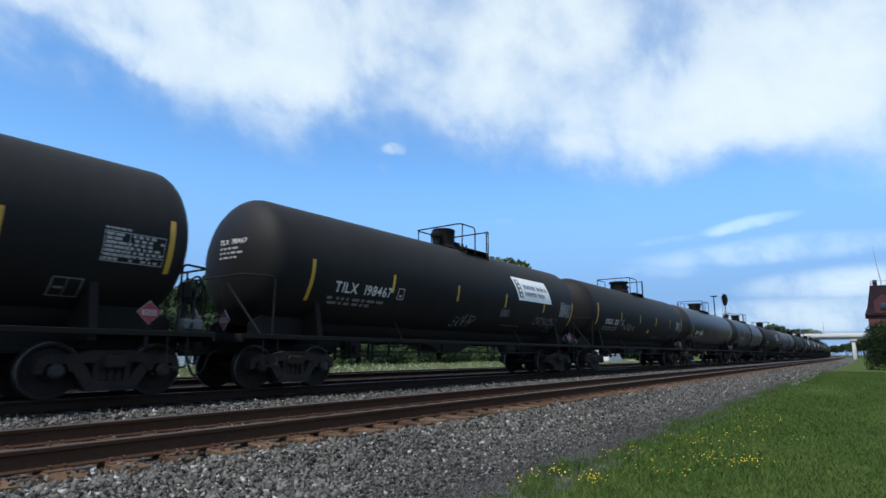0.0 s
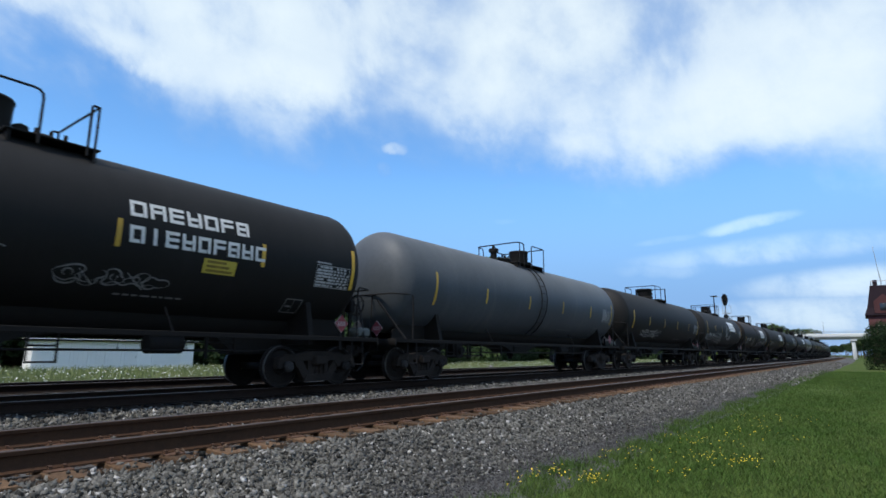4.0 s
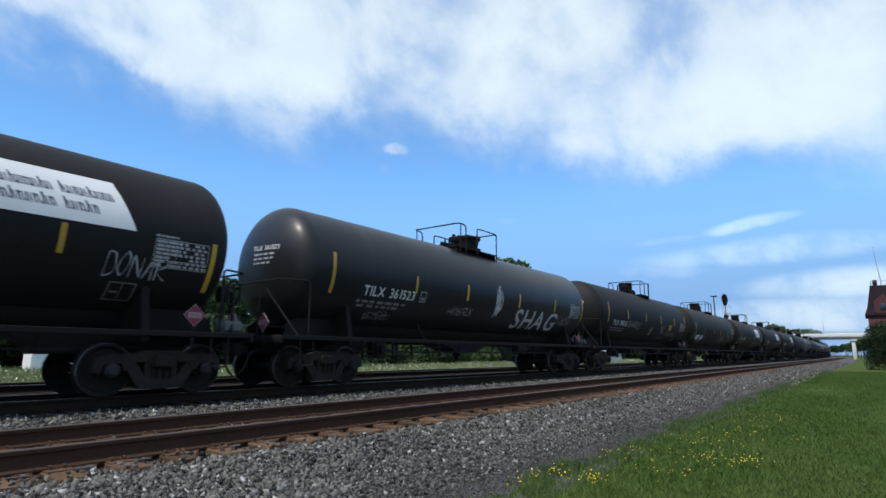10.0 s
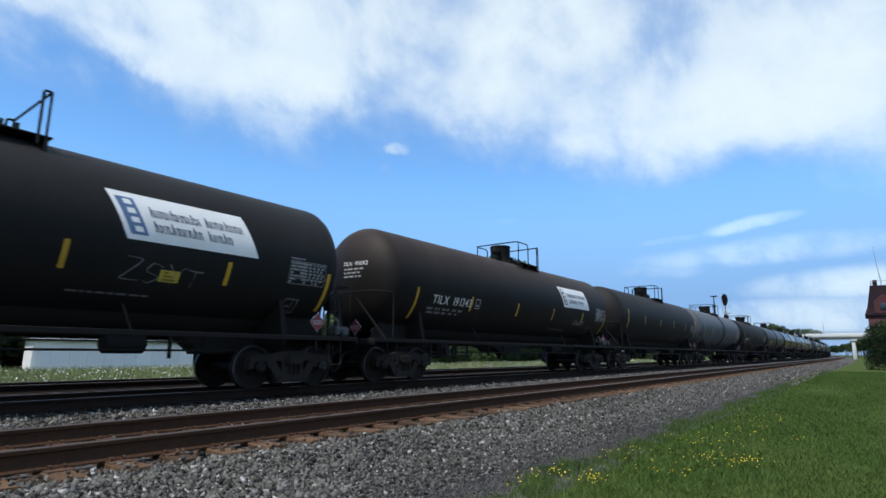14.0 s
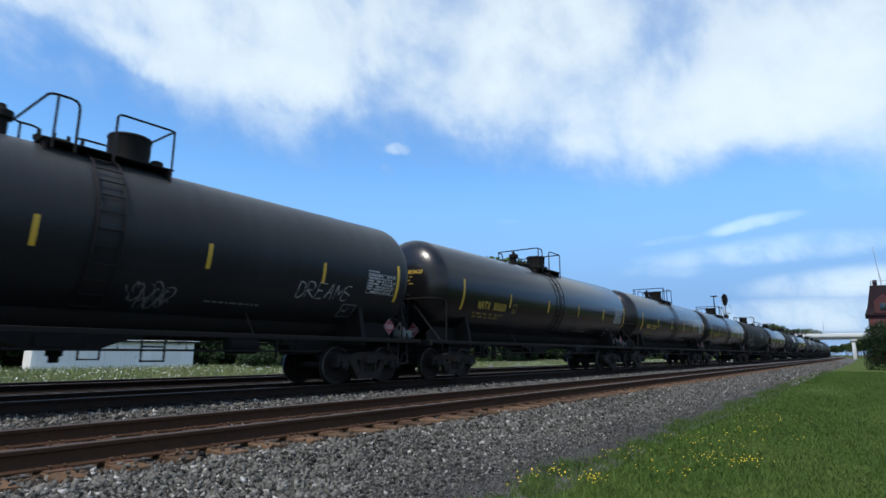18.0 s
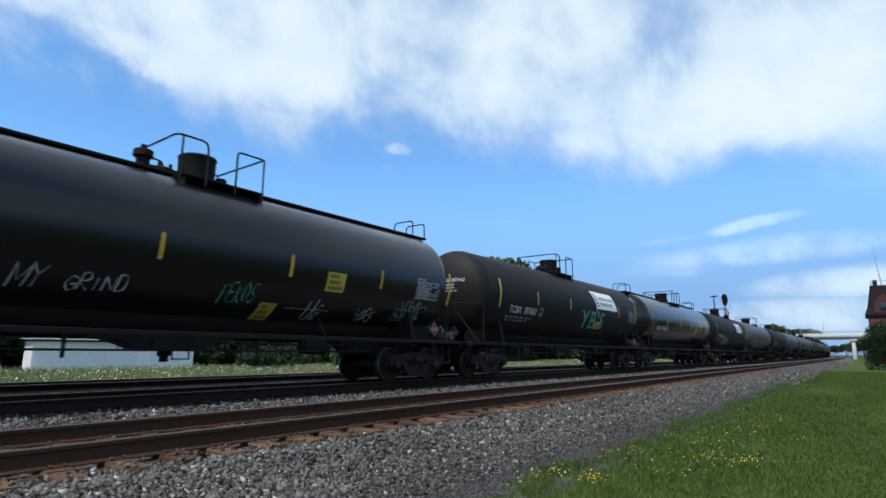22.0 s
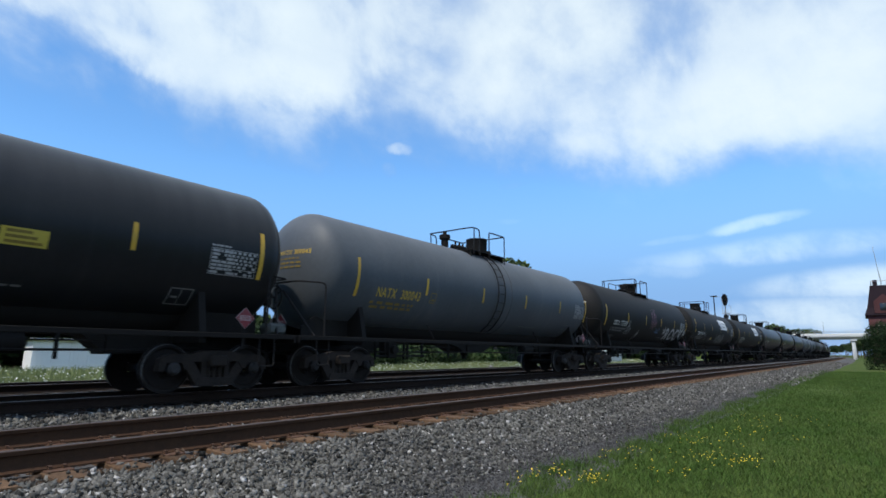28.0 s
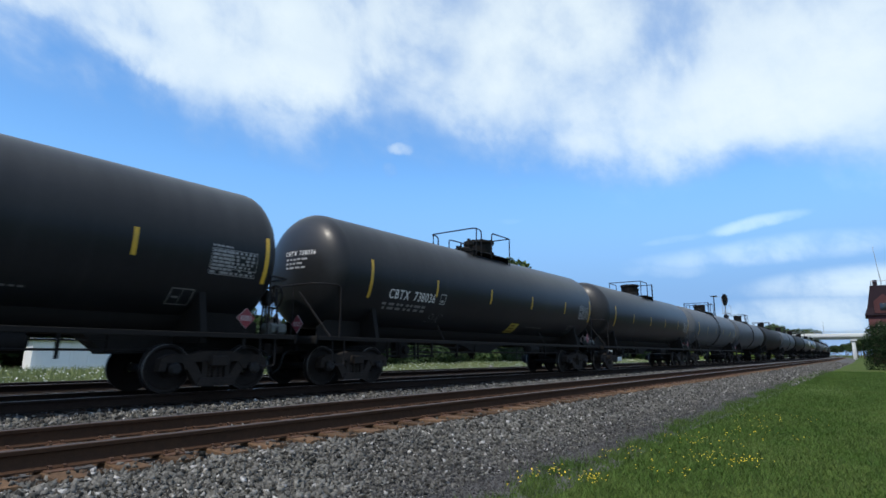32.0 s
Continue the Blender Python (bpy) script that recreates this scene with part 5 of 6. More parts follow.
PAINT_WORDS = {TANK_BLACK: "black", TANK_GLOSS: "glossy black", TANK_GREY: "blue-grey", TANK_BROWN: "black rust-dusted", TANK_CHARCOAL: "dark charcoal", TANK_GREEN: "dark olive"}
BUILD_WORDS = {"high": "with a tall dome", "short": "with a shorter shell", "cap": "with a flared manway", "low": "with a low manway", "set": "with an off-centre manway", "dome": "with a tall dome", "tall": "with a railed tall dome", "wide": "with a wide railed hatch", "band": "with a side ladder", "walk": "with a roof walkway", "ladder": "with banded side ladder"}
DROP_FAR = {"spring_nest", "placard_print", "placard_bracket", "air_hose", "brake_rod", "control_valve", "pipe_hanger", "brake_lever", "brake_beam", "sill_step", "hanging_step", "stencil_box", "vent_guard", "saddle_web", "platform_box", "relief_valve", "hatch_lid", "railing_brace", "bearing_cap", "tread", "sill_hanger", "brake_pipe", "end_railing", "air_reservoir", "brake_cylinder", "data_panel", "reflector_strip", "placard", "coupler", "bolster", "belly_jacket", "brake_wheel", "outlet_skid", "side_sill"}
TRAIN = []


def build_train():
    protos = {}
    for name, (kind, bands, hatch, cyl) in BUILDS.items():
        protos[name] = prototype(kind, bands, TANK_BLACK, hatch, cyl)
    for i, (text, paint, build, extra, sprayed) in enumerate(CARS):
        s = (JOINTS[i] + JOINTS[i + 1]) / 2
        p, a = on_line(s, TRAIN_Y)
        car = copy_thing(protos[build], pose(*p, 0, 0, math.degrees(a)))
        words = PAINT_WORDS[paint] + " tank car " + BUILD_WORDS[build]
        if extra == "s":
            words += " and white sign panel"
        elif sprayed:
            words += " and sprayed scrawls"
        tagged(car, words)
        for o in list(car.children_recursive):
            base = o.name.split(".")[0]
            if base == "tank":
                o.material_slots[0].link = "OBJECT"
                o.material_slots[0].material = paint
            elif i > 42 and base in DROP_FAR:
                bpy.data.objects.remove(o)
        if i <= 42:
            stripes(car, i)
            data_panel(car, i)
        yellow = text[:4] in ("NATX", "UTLX")
        if text:
            mark(car, text, YEL_L if yellow else WHITE_L, BUILDS[build][3])
        if extra == "s":
            sign_panel(car, *({12: (3.0, -1.0), 38: (1.9, -1.0)}.get(i, (1.6, -0.5) if text[:4] == "TCBX" else (2.5, -6.5))), SIGN_B if text[:4] == "TCBX" or i == 17 else SIGN_C)
        elif extra == "w":
            big_words(car)
        for spots in (LABELS, LOW_LABELS):
            if i in spots:
                yellow_label(car, *spots[i])
        for n, (c, word, x0, x1, a0, a1, ink) in enumerate(SCRIPTS):
            if c == i:
                part("sprayed_word", hand_word(word, x0, x1, a0, a1, 31 * i + n, 0.015 if ink is SPRAY_D else 0.018), ink, car, "hand-sprayed word")
        for n, word, x0, foot, size, ink in WORDS:
            if n == i:
                part("sprayed_word", lettering(word, size, side_place(x0, foot, 0.007), 1.06), ink, car, "large sprayed word")
        for k, (x0, x1, a0, a1, ink, loops) in enumerate(sprayed):
            solid = Shape() if x1 - x0 > 1.7 and i in (26, 30, 31, 37) else None
            tagged(part("spray_scrawl", scrawl(x0, x1, a0, a1, i * 7 + k, 0.022, loops, solid), ink, car, "sprayed scrawl"), kind="stuff")
            if solid is not None:
                tagged(part("spray_fill", solid, SPRAY_F, car, "thin sprayed fill"), kind="stuff")
        TRAIN.append((car, s))
    for ob in protos.values():
        for o in [*ob.children_recursive, ob]:
            bpy.data.objects.remove(o)


build_train()


# ---- beyond the tracks and along the lawn ----
def bed_height(y):
    ys = np.array([2.55, 2.9, 3.6, 4.3, 5.0, 5.3, 7.8, 8.5, 9.3, 10.5, 13.3, 14.0, 15.6, 18.6, 19.6, 20.6])
    zs = np.array([-0.72, -0.60, -0.53, -0.40, -0.245, -0.235, -0.235, -0.29, -0.29, -0.245, -0.245, -0.29, -0.26, -0.26, -0.5, -0.78])
    return np.interp(y, ys, zs)


def build_shed(name, x0, x1, y0, y1, top, label, panels, skip=()):
    """A low sheet-metal shed: wall sheets with seams, a shallow roof with an eave, a door."""
    shed = thing(name, label, "shed", at=pose(0, 0, 0))
    core = Shape().box(x0 + 0.03, y0 + 0.03, TURF - 0.2, x1 - 0.03, y1, top - 0.02)
    part("wall_core", core, SHED_M, shed)
    w = (x1 - x0) / panels
    for i in range(panels):
        sh = Shape().box(x0 + i * w + 0.012, y0 - 0.01, TURF - 0.15, x0 + (i + 1) * w - 0.012, y0 + 0.03, top - 0.04, 0.008)
        for k in (1, 2, 3):
            q = x0 + i * w + w * k / 4
            sh.box(q - 0.03, y0 - 0.022, TURF - 0.1, q + 0.03, y0 - 0.011, top - 0.1, 0.004)
        part("wall_sheet", sh, SHED_M, shed)
    part("roof", Shape().prism([(x0 - 0.25, top - 0.02), (x1 + 0.25, top - 0.02), (x1 + 0.25, top + 0.1), (x0 - 0.25, top + 0.1)], y0 - 0.35, y1 + 0.3), ROOF_W, shed, "flat pale roof with an overhanging eave")
    part("fascia", Shape().box(x0 - 0.27, y0 - 0.40, top - 0.06, x1 + 0.27, y0 - 0.352, top + 0.08, 0.01), ROOF_W, shed)
    xm = x0 + (x1 - x0) * 0.52
    d = part("door", Shape().box(xm, y0 - 0.05, TURF - 0.1, xm + 1.0, y0 - 0.024, top - 0.35, 0.01), SHED_M, shed, "plain white sheet-metal door")
    part("door_handle", Shape().box(xm + 0.84, y0 - 0.10, 0.32, xm + 0.9, y0 - 0.052, 0.44, 0.01), GALV, d)
    for x in (x0 + (x1 - x0) * 0.47, x0 + (x1 - x0) * 0.94):
        lamp = Shape().box(x - 0.09, y0 - 0.2, top - 0.62, x + 0.09, y0 - 0.012, top - 0.42, 0.03)
        lamp.tube([(x, y0 - 0.05, top - 0.45), (x, y0 - 0.05, top - 0.1)], 0.02, 6)
        part("wall_lamp", lamp, GALV, shed, "small dome lamp on the wall")
    return shed


build_shed("sheet_metal_shed", 14.1, 26.0, 47.0, 48.7, 1.62, "low white sheet-metal shed behind flowering weeds", 10)
build_shed("equipment_shed", 81.5, 87.0, 31.0, 33.4, 1.25, "small white equipment shed beyond the tracks", 4)

# short white marker post in the weeds
mk = thing("marker_post", "short white marker post standing in the weeds", "post", at=pose(33.0, 20.9, -0.68))
part("post", Shape().box(-0.14, -0.05, 0, 0.14, 0.05, 0.62, 0.02), PLAC_W, mk)
part("cap", Shape().box(-0.16, -0.07, 0.62, 0.16, 0.07, 0.68, 0.02), PLAC_W, mk)


def build_signal():
    sg = thing("signal_mast", "tall railway signal mast with black oval target", "signal", at=pose(80.0, 14.45, -0.30))
    part("base", Shape().box(-0.35, -0.35, 0, 0.35, 0.35, 0.25, 0.04), CONC_M, sg, "concrete footing")
    part("mast", Shape().cyl((0, 0, 0.25), (0, 0, 8.0), 0.085, 14, 0, 0.075), GALV, sg, "silvery steel mast")
    head = part("signal_head", Shape().ring([(0, 0.1), (0.01, 0.60), (0.03, 0.62), (0.05, 0.60), (0.06, 0.3), (0.30, 0.28), (0.32, 0.1)], Matrix.Translation((-0.12, 0, 8.15)) @ Matrix.Diagonal((1, 0.62, 1.25, 1)), 28), BLACKPAINT, sg, "black oval target with hooded lamps")
    for z in (0.42, 0.0, -0.42):
        part("hood", Shape().ring([(0, 0.14), (-0.02, 0.15), (-0.3, 0.15), (-0.3, 0.135), (-0.02, 0.13)], Matrix.Translation((-0.13, 0, 8.15 + z)), 16, False), BLACKPAINT, head)
        part("lens", Shape().ring([(0, 0.125), (-0.02, 0.09), (-0.025, 0.02)], Matrix.Translation((-0.135, 0, 8.15 + z)), 14), GLASS_D, head)
    part("lower_head", Shape().cyl((-0.1, 0, 5.95), (0.12, 0, 5.95), 0.3, 20, 0.03), BLACKPAINT, sg)
    pf = Shape().box(-0.1, -0.5, 6.35, 0.7, 0.5, 6.39, 0.01)
    part("platform", pf, GALV, sg)
    cage = Shape().tube(bend([(0.7, -0.5, 6.4), (0.7, -0.5, 7.4), (0.7, 0.5, 7.4), (0.7, 0.5, 6.4)], 0.1), 0.02, 6)
    part("platform_rail", cage, GALV, sg)
    ld = Shape()
    for y in (-0.2, 0.2):
        ld.tube([(0.3, y, 0.2), (0.3, y, 6.9)], 0.018, 6)
    for i in range(21):
        ld.tube([(0.3, -0.2, 0.5 + i * 0.3), (0.3, 0.2, 0.5 + i * 0.3)], 0.012, 5)
    part("ladder", ld, GALV, sg)


build_signal()


def build_pole():
    p = thing("lamp_pole", "slim dark pole with a flat cross-arm lamp", "lamp post", at=pose(73.6, 14.5, -0.32))
    part("pole", Shape().cyl((0, 0, 0), (0, 0, 8.05), 0.085, 12, 0, 0.06), BLACKPAINT, p)
    part("arm", Shape().tube(bend([(0, 0, 7.98), (0, -0.75, 8.02), (0, -0.95, 7.5), (0, -0.95, 6.2)], 0.25), 0.025, 6), GALV, p)
    part("lamp_head", Shape().box(-0.15, -0.38, 8.05, 0.15, 0.38, 8.16, 0.03), BLACKPAINT, p)


build_pole()


def build_bridge():
    x0, x1 = 233.0, 243.0
    br = thing("road_bridge", "white concrete road overpass across the tracks", "bridge")
    part("deck", Shape().box(x0 + 0.4, -60, 6.95, x1 - 0.4, 95, 7.35, 0.05), CONC_M, br)
    for k, x in enumerate((x0, x1 - 0.4)):
        part("fascia", Shape().box(x, -60, 6.75, x + 0.4, 95, 8.0, 0.06), CONC_M, br, "pale concrete parapet beam")
    for x in (x0 + 1.2, x0 + 4.9, x1 - 1.6):
        part("girder", Shape().box(x, -2, 6.1, x + 0.45, 34, 6.94, 0.03), CONC_M, br)
    rail = Shape()
    for z in (8.35, 8.75):
        rail.tube([(x0 + 0.2, -60, z), (x0 + 0.2, 95, z)], 0.05, 6)
    part("guard_rail", rail, GALV, br, "grey steel guard rail")
    for i in range(22):
        part("rail_post", Shape().box(x0 + 0.15, -58 + 7 * i, 8.0, x0 + 0.25, -57.9 + 7 * i, 8.8), GALV, br)
    for y0, y1 in ((3.7, 4.7), (22.5, 23.5)):
        for x in (x0 + 0.5, x0 + 4.5, x1 - 1.7):
            part("column", Shape().box(x, y0, TURF - 0.2, x + 1.2, y1, 5.2, 0.08), CONC_M, br)
        part("pier_cap", Shape().prism([(x0 + 0.1, 6.09), (x0 + 0.1, 5.5), (x0 + 0.8, 5.2), (x1 - 0.8, 5.2), (x1 - 0.1, 5.5), (x1 - 0.1, 6.09)], y0 - 0.5, y1 + 0.3), CONC_M, br)
    for y in (12.0, ):
        part("lamp_mast", Shape().cyl((x0 + 0.2, y, 8.0), (x0 + 0.2, y, 12.3), 0.09, 8, 0, 0.05), GALV, br)
    bank = Shape()
    for y0, y1, y2 in ((2.4, -14, -70), (25.5, 42, 100)):
        bank.add([(x0 - 1, y0, TURF - 0.1), (x1 + 1, y0, TURF - 0.1), (x0, y1, 6.6), (x1, y1, 6.6), (x0, y2, 6.6), (x1, y2, 6.6), (x0 - 14, y1, TURF - 0.1), (x1 + 14, y1, TURF - 0.1), (x0 - 14, y2, TURF - 0.1), (x1 + 14, y2, TURF - 0.1)],
                 [(0, 1, 3, 2), (2, 3, 5, 4), (0, 2, 6), (1, 7, 3), (6, 2, 4, 8), (7, 9, 5, 3)])
    tagged(part("embankment", bank, SOIL_M), "grassy embankment carrying the road to the overpass", "ground", kind="structure")


build_bridge()


def build_tower_house():
    """A dark-roofed brick tower with flared eaves, a railed top and an aerial."""
    bx, by = 112.0, -4.9
    h = thing("brick_tower_house", "red brick tower house with steep dark shingled roof", "house", at=pose(bx, by, TURF))
    a = 4.6
    part("wall", Shape().box(-a, -a, -0.1, a, a, 7.6, 0.05), BRICK_M, h, "dark red brick wall")
    for k, (z, w) in enumerate(((0.9, 1.6), (4.3, 1.6))):
        for y in (-3.1, -0.9, 1.3, 3.2):
            win = part("window", Shape().box(-a - 0.04, y - 0.45, z, -a + 0.05, y + 0.45, z + w, 0.02), PLAC_W, h, "white-framed sash window")
            for q in (0.06, w / 2 + 0.03):
                part("pane", Shape().box(-a - 0.06, y - 0.37, z + q, -a - 0.045, y + 0.37, z + q + w / 2 - 0.1), GLASS_D, win)
    rf = Shape()
    rings = [(a + 0.35, 7.4), (a + 0.3, 7.65), (a - 0.05, 8.6), (a - 0.45, 10.6), (a - 0.7, 12.0)]
    vs = [(sx * r, sy * r, z) for r, z in rings for sx, sy in ((-1, -1), (1, -1), (1, 1), (-1, 1))]
    fs = [(4 * i + j, 4 * i + (j + 1) % 4, 4 * i + 4 + (j + 1) % 4, 4 * i + 4 + j) for i in range(4) for j in range(4)] + [(16, 17, 18, 19), (3, 2, 1, 0)]
    part("roof", rf.add(vs, fs), SHINGLE, h, "steep flared roof of dark shingles", smooth=False)
    g = part("gable", Shape().prism([(-1.2, 7.7), (1.2, 7.7), (1.2, 9.5), (0, 10.6), (-1.2, 9.5)], 0, 1.6, pose(-a - 0.36, 2.5, 0, 0, 0, -90)), BRICK_M, h, "bright red dormer front")
    part("dormer_window", Shape().box(-a - 0.42, 2.0, 8.1, -a - 0.365, 3.0, 9.2, 0.02), GLASS_D, g)
    for x0, y0, x1, y1 in ((-3.7, -3.7, 3.7, -3.7), (3.7, -3.7, 3.7, 3.7), (3.7, 3.7, -3.7, 3.7), (-3.7, 3.7, -3.7, -3.7)):
        rl = Shape().tube([(x0, y0, 12.7), (x1, y1, 12.7)], 0.03, 6)
        for i in range(5):
            t = i / 4
            rl.tube([(x0 + (x1 - x0) * t, y0 + (y1 - y0) * t, 11.9), (x0 + (x1 - x0) * t, y0 + (y1 - y0) * t, 12.7)], 0.025, 5)
        part("roof_railing", rl, PLAC_W, h, "white roof-top railing")
    part("chimney", Shape().box(-2.6, 2.9, 11.7, -2.0, 3.5, 13.0, 0.04), SHINGLE, h)
    ant = part("aerial", Shape().cyl((-2.3, 2.4, 11.9), (-2.3, 2.85, 18.3), 0.05, 8, 0, 0.03), GALV, h, "thin leaning radio aerial")
    part("aerial_stay", Shape().tube([(-2.3, 2.6, 15.0), (-0.5, 2.2, 11.98)], 0.015, 5), GALV, ant)


build_tower_house()


# ---- trees, hedge and bushes ----
def leaf_cloud(rng, blobs, count, size, name, mat, flat=0.0):
    """Many small leaf sprays scattered through overlapping lobes."""
    b = np.array(blobs)
    w = b[:, 3] ** 2
    pick = rng.choice(len(b), count, p=w / w.sum())
    d = rng.normal(size=(count, 3))
    d /= np.linalg.norm(d, axis=1)[:, None]
    r = b[pick, 3] * (0.62 + 0.43 * rng.random(count) ** 0.6)
    c = b[pick, :3] + d * r[:, None] * np.array([1, 1, 0.85])
    s = size * (0.55 + 0.9 * rng.random(count))
    n = rng.normal(size=(count, 3)) + d * 0.8 + np.array([0, 0, flat])
    n /= np.linalg.norm(n, axis=1)[:, None]
    t = np.cross(n, rng.normal(size=(count, 3)))
    t /= np.linalg.norm(t, axis=1)[:, None]
    q = np.cross(n, t)
    k = s[:, None]
    pts = np.stack([c - t * k, c - q * k * 0.55 + n * k * 0.15, c + t * k, c + q * k * 0.55 + n * k * 0.15], 1).reshape(-1, 3)
    return mesh_np(name, pts, np.arange(count * 4).reshape(-1, 4), mat)


def build_tree(seed, height, spread, mat, leaves, name="broadleaf_tree", label="leafy green broadleaf tree behind the tracks"):
    rng = np.random.default_rng(seed)
    tree = thing(name, label, "tree", "trees behind the line")
    tr = Shape()
    trunk = [(0.02 * rng.normal() * z, 0.02 * rng.normal() * z, z) for z in np.linspace(-0.3, height * 0.7, 6)]
    k = height / 12
    for p, q, z0 in zip(trunk, trunk[1:], range(5)):
        tr.cyl(p, q, 0.26 * k * (1 - z0 * 0.17), 9, 0, 0.26 * k * (1 - (z0 + 1) * 0.17))
    part("trunk", tr, BARK, tree, "grey-brown tapered trunk")
    blobs = []
    for i in range(8):
        a, z = rng.uniform(0, 6.28), height * rng.uniform(0.3, 0.78)
        reach = spread * rng.uniform(0.45, 0.9) * (1.15 - abs(z / height - 0.5))
        end = (reach * math.cos(a), reach * math.sin(a), z + height * 0.12)
        part("limb", Shape().tube([(0, 0, z * 0.7), (end[0] * 0.5, end[1] * 0.5, z * 0.95), end], 0.06 * k, 6), BARK, tree)
        blobs.append((*end, spread * rng.uniform(0.28, 0.46)))
    blobs.append((0, 0, height * 0.86, spread * 0.42))
    blobs.append((0.2, 0.1, height * 0.65, spread * 0.5))
    for i in range(9):
        blobs.append((rng.normal() * spread * 0.45, rng.normal() * spread * 0.45, height * rng.uniform(0.72, 0.97), spread * rng.uniform(0.12, 0.22)))
    part("crown", leaf_cloud(rng, blobs, leaves, 0.15 * k + 0.05, "crown", mat), mat, tree, "uneven crown of small leaves")
    return tree


def build_bush(seed, wide, high, mat, leaves, label="dense leafy green bush behind the tracks"):
    rng = np.random.default_rng(seed)
    bush = thing("bush", label, "bush", "bushes behind the line")
    st = Shape()
    for i in range(5):
        a = rng.uniform(0, 6.28)
        st.tube([(0, 0, -0.2), (0.3 * wide * math.cos(a), 0.3 * wide * math.sin(a), high * 0.6)], 0.03, 5)
    part("stem", st, BARK, bush, "cluster of thin woody shoots")
    blobs = [(rng.normal() * wide * 0.3, rng.normal() * wide * 0.25, high * rng.uniform(0.2, 0.7), wide * rng.uniform(0.18, 0.34)) for _ in range(9)]
    part("foliage", leaf_cloud(rng, blobs, leaves, 0.13, "foliage", mat), mat, bush)
    return bush


def place_all(protos, spots):
    for i, (x, y, k, turn) in enumerate(spots):
        src = protos[i % len(protos)]
        m = pose(x, y, TURF, 0, 0, turn)
        ob = copy_thing(src, m)
        ob.scale = (k, k, k)
    for src in protos:
        for o in [*src.children_recursive, src]:
            bpy.data.objects.remove(o)


def build_plants():
    rng = random.Random(3)
    trees = [build_tree(s, 12.5, 4.4, m, 8500) for s, m in ((1, LEAF), (2, LEAF_Y), (5, LEAF_D), (7, LEAF))]
    spots = [(21.5, 66, 1.0, 10), (15.0, 70, 0.92, 80), (28.0, 72, 0.9, 200), (8.0, 66, 0.85, 140), (35, 70, 0.75, 20), (64.5, 40.2, 1.18, 30), (70.5, 40.8, 1.0, 130)]
    x = -8.0
    while x < 42:
        spots.append((x, rng.uniform(58, 64), rng.uniform(0.62, 0.85), rng.uniform(0, 360)))
        x += rng.uniform(2.8, 4.2)
    while x < 235:
        spots.append((x, rng.uniform(62, 74), rng.uniform(0.5, 0.75), rng.uniform(0, 360)))
        x += rng.uniform(4, 6)
    for k in range(16):
        spots.append((262 + rng.uniform(0, 60), 20 + k * 3.0 + rng.uniform(-2, 2), rng.uniform(0.85, 1.1), rng.uniform(0, 360)))
    for k in range(9):
        spots.append((262 + rng.uniform(0, 50), 2.0 - k * 4.0, rng.uniform(0.7, 0.85), rng.uniform(0, 360)))
    for k in range(22):
        p = on_line(300 + k * 20, -2.5 - rng.uniform(0, 4))[0]
        spots.append((p.x, p.y, rng.uniform(0.7, 0.9), rng.uniform(0, 360)))
        p = on_line(262 + k * 20, 27 + rng.uniform(0, 6))[0]
        spots.append((p.x, p.y, rng.uniform(0.9, 1.12), rng.uniform(0, 360)))
    place_all(trees, spots)
    bushes = [build_bush(s, 3.4, 2.6, m, 3600) for s, m in ((11, LEAF_D), (12, LEAF), (13, LEAF_D))]
    spots = []
    x = -4.0
    while x < 200:
        spots.append((x, rng.uniform(53, 60), rng.uniform(1.9, 2.7), rng.uniform(0, 360)))
        x += rng.uniform(2.3, 3.4)
    x = 27.5
    while x < 76:
        if not 44 < x < 50:
            spots.append((x, rng.uniform(38, 44), rng.uniform(0.7, 1.05), rng.uniform(0, 360)))
        x += rng.uniform(1.8, 2.8)
    place_all(bushes, spots)
    # clipped evergreen hedge by the lawn
    rg = np.random.default_rng(21)
    hedge = thing("evergreen_hedge", "tall clipped dark evergreen hedge on the lawn", "hedge", at=pose(70.0, -1.3, TURF))
    part("hedge_stem", Shape().cyl((0, 0, -0.2), (0, 0, 3.2), 0.12, 8).cyl((0.4, -2.6, -0.2), (0.4, -2.6, 3.2), 0.12, 8), BARK, hedge)
    blobs = []
    for y in (0.0, -1.6, -3.2, -4.8):
        for z, r in ((0.7, 1.85), (1.9, 1.9), (2.9, 1.8), (3.5, 1.5)):
            blobs.append((0, y, z, r))
    part("hedge_foliage", leaf_cloud(rg, blobs, 52000, 0.075, "hedge_foliage", LEAF_H), LEAF_H, hedge)


build_plants()


# ---- grass, weeds, flowers ----
def blades(rng, xy, z, length, width, lean, name, mat):
    n = len(xy)
    width = np.asarray(width).reshape(-1, 1)
    a = rng.uniform(0, 2 * np.pi, n)
    ln = length * rng.uniform(0.5, 1.3, n)
    d = np.stack([np.cos(a), np.sin(a), np.zeros(n)], 1) * width * 0.5
    b = rng.uniform(0, 2 * np.pi, n)
    tip = np.stack([np.cos(b) * ln * lean, np.sin(b) * ln * lean, ln * 0.9], 1)
    base = np.column_stack([xy, z])
    pts = np.stack([base - d, base + d, base + tip], 1).reshape(-1, 3)
    return mesh_np(name, pts, np.arange(n * 3).reshape(-1, 3), mat)


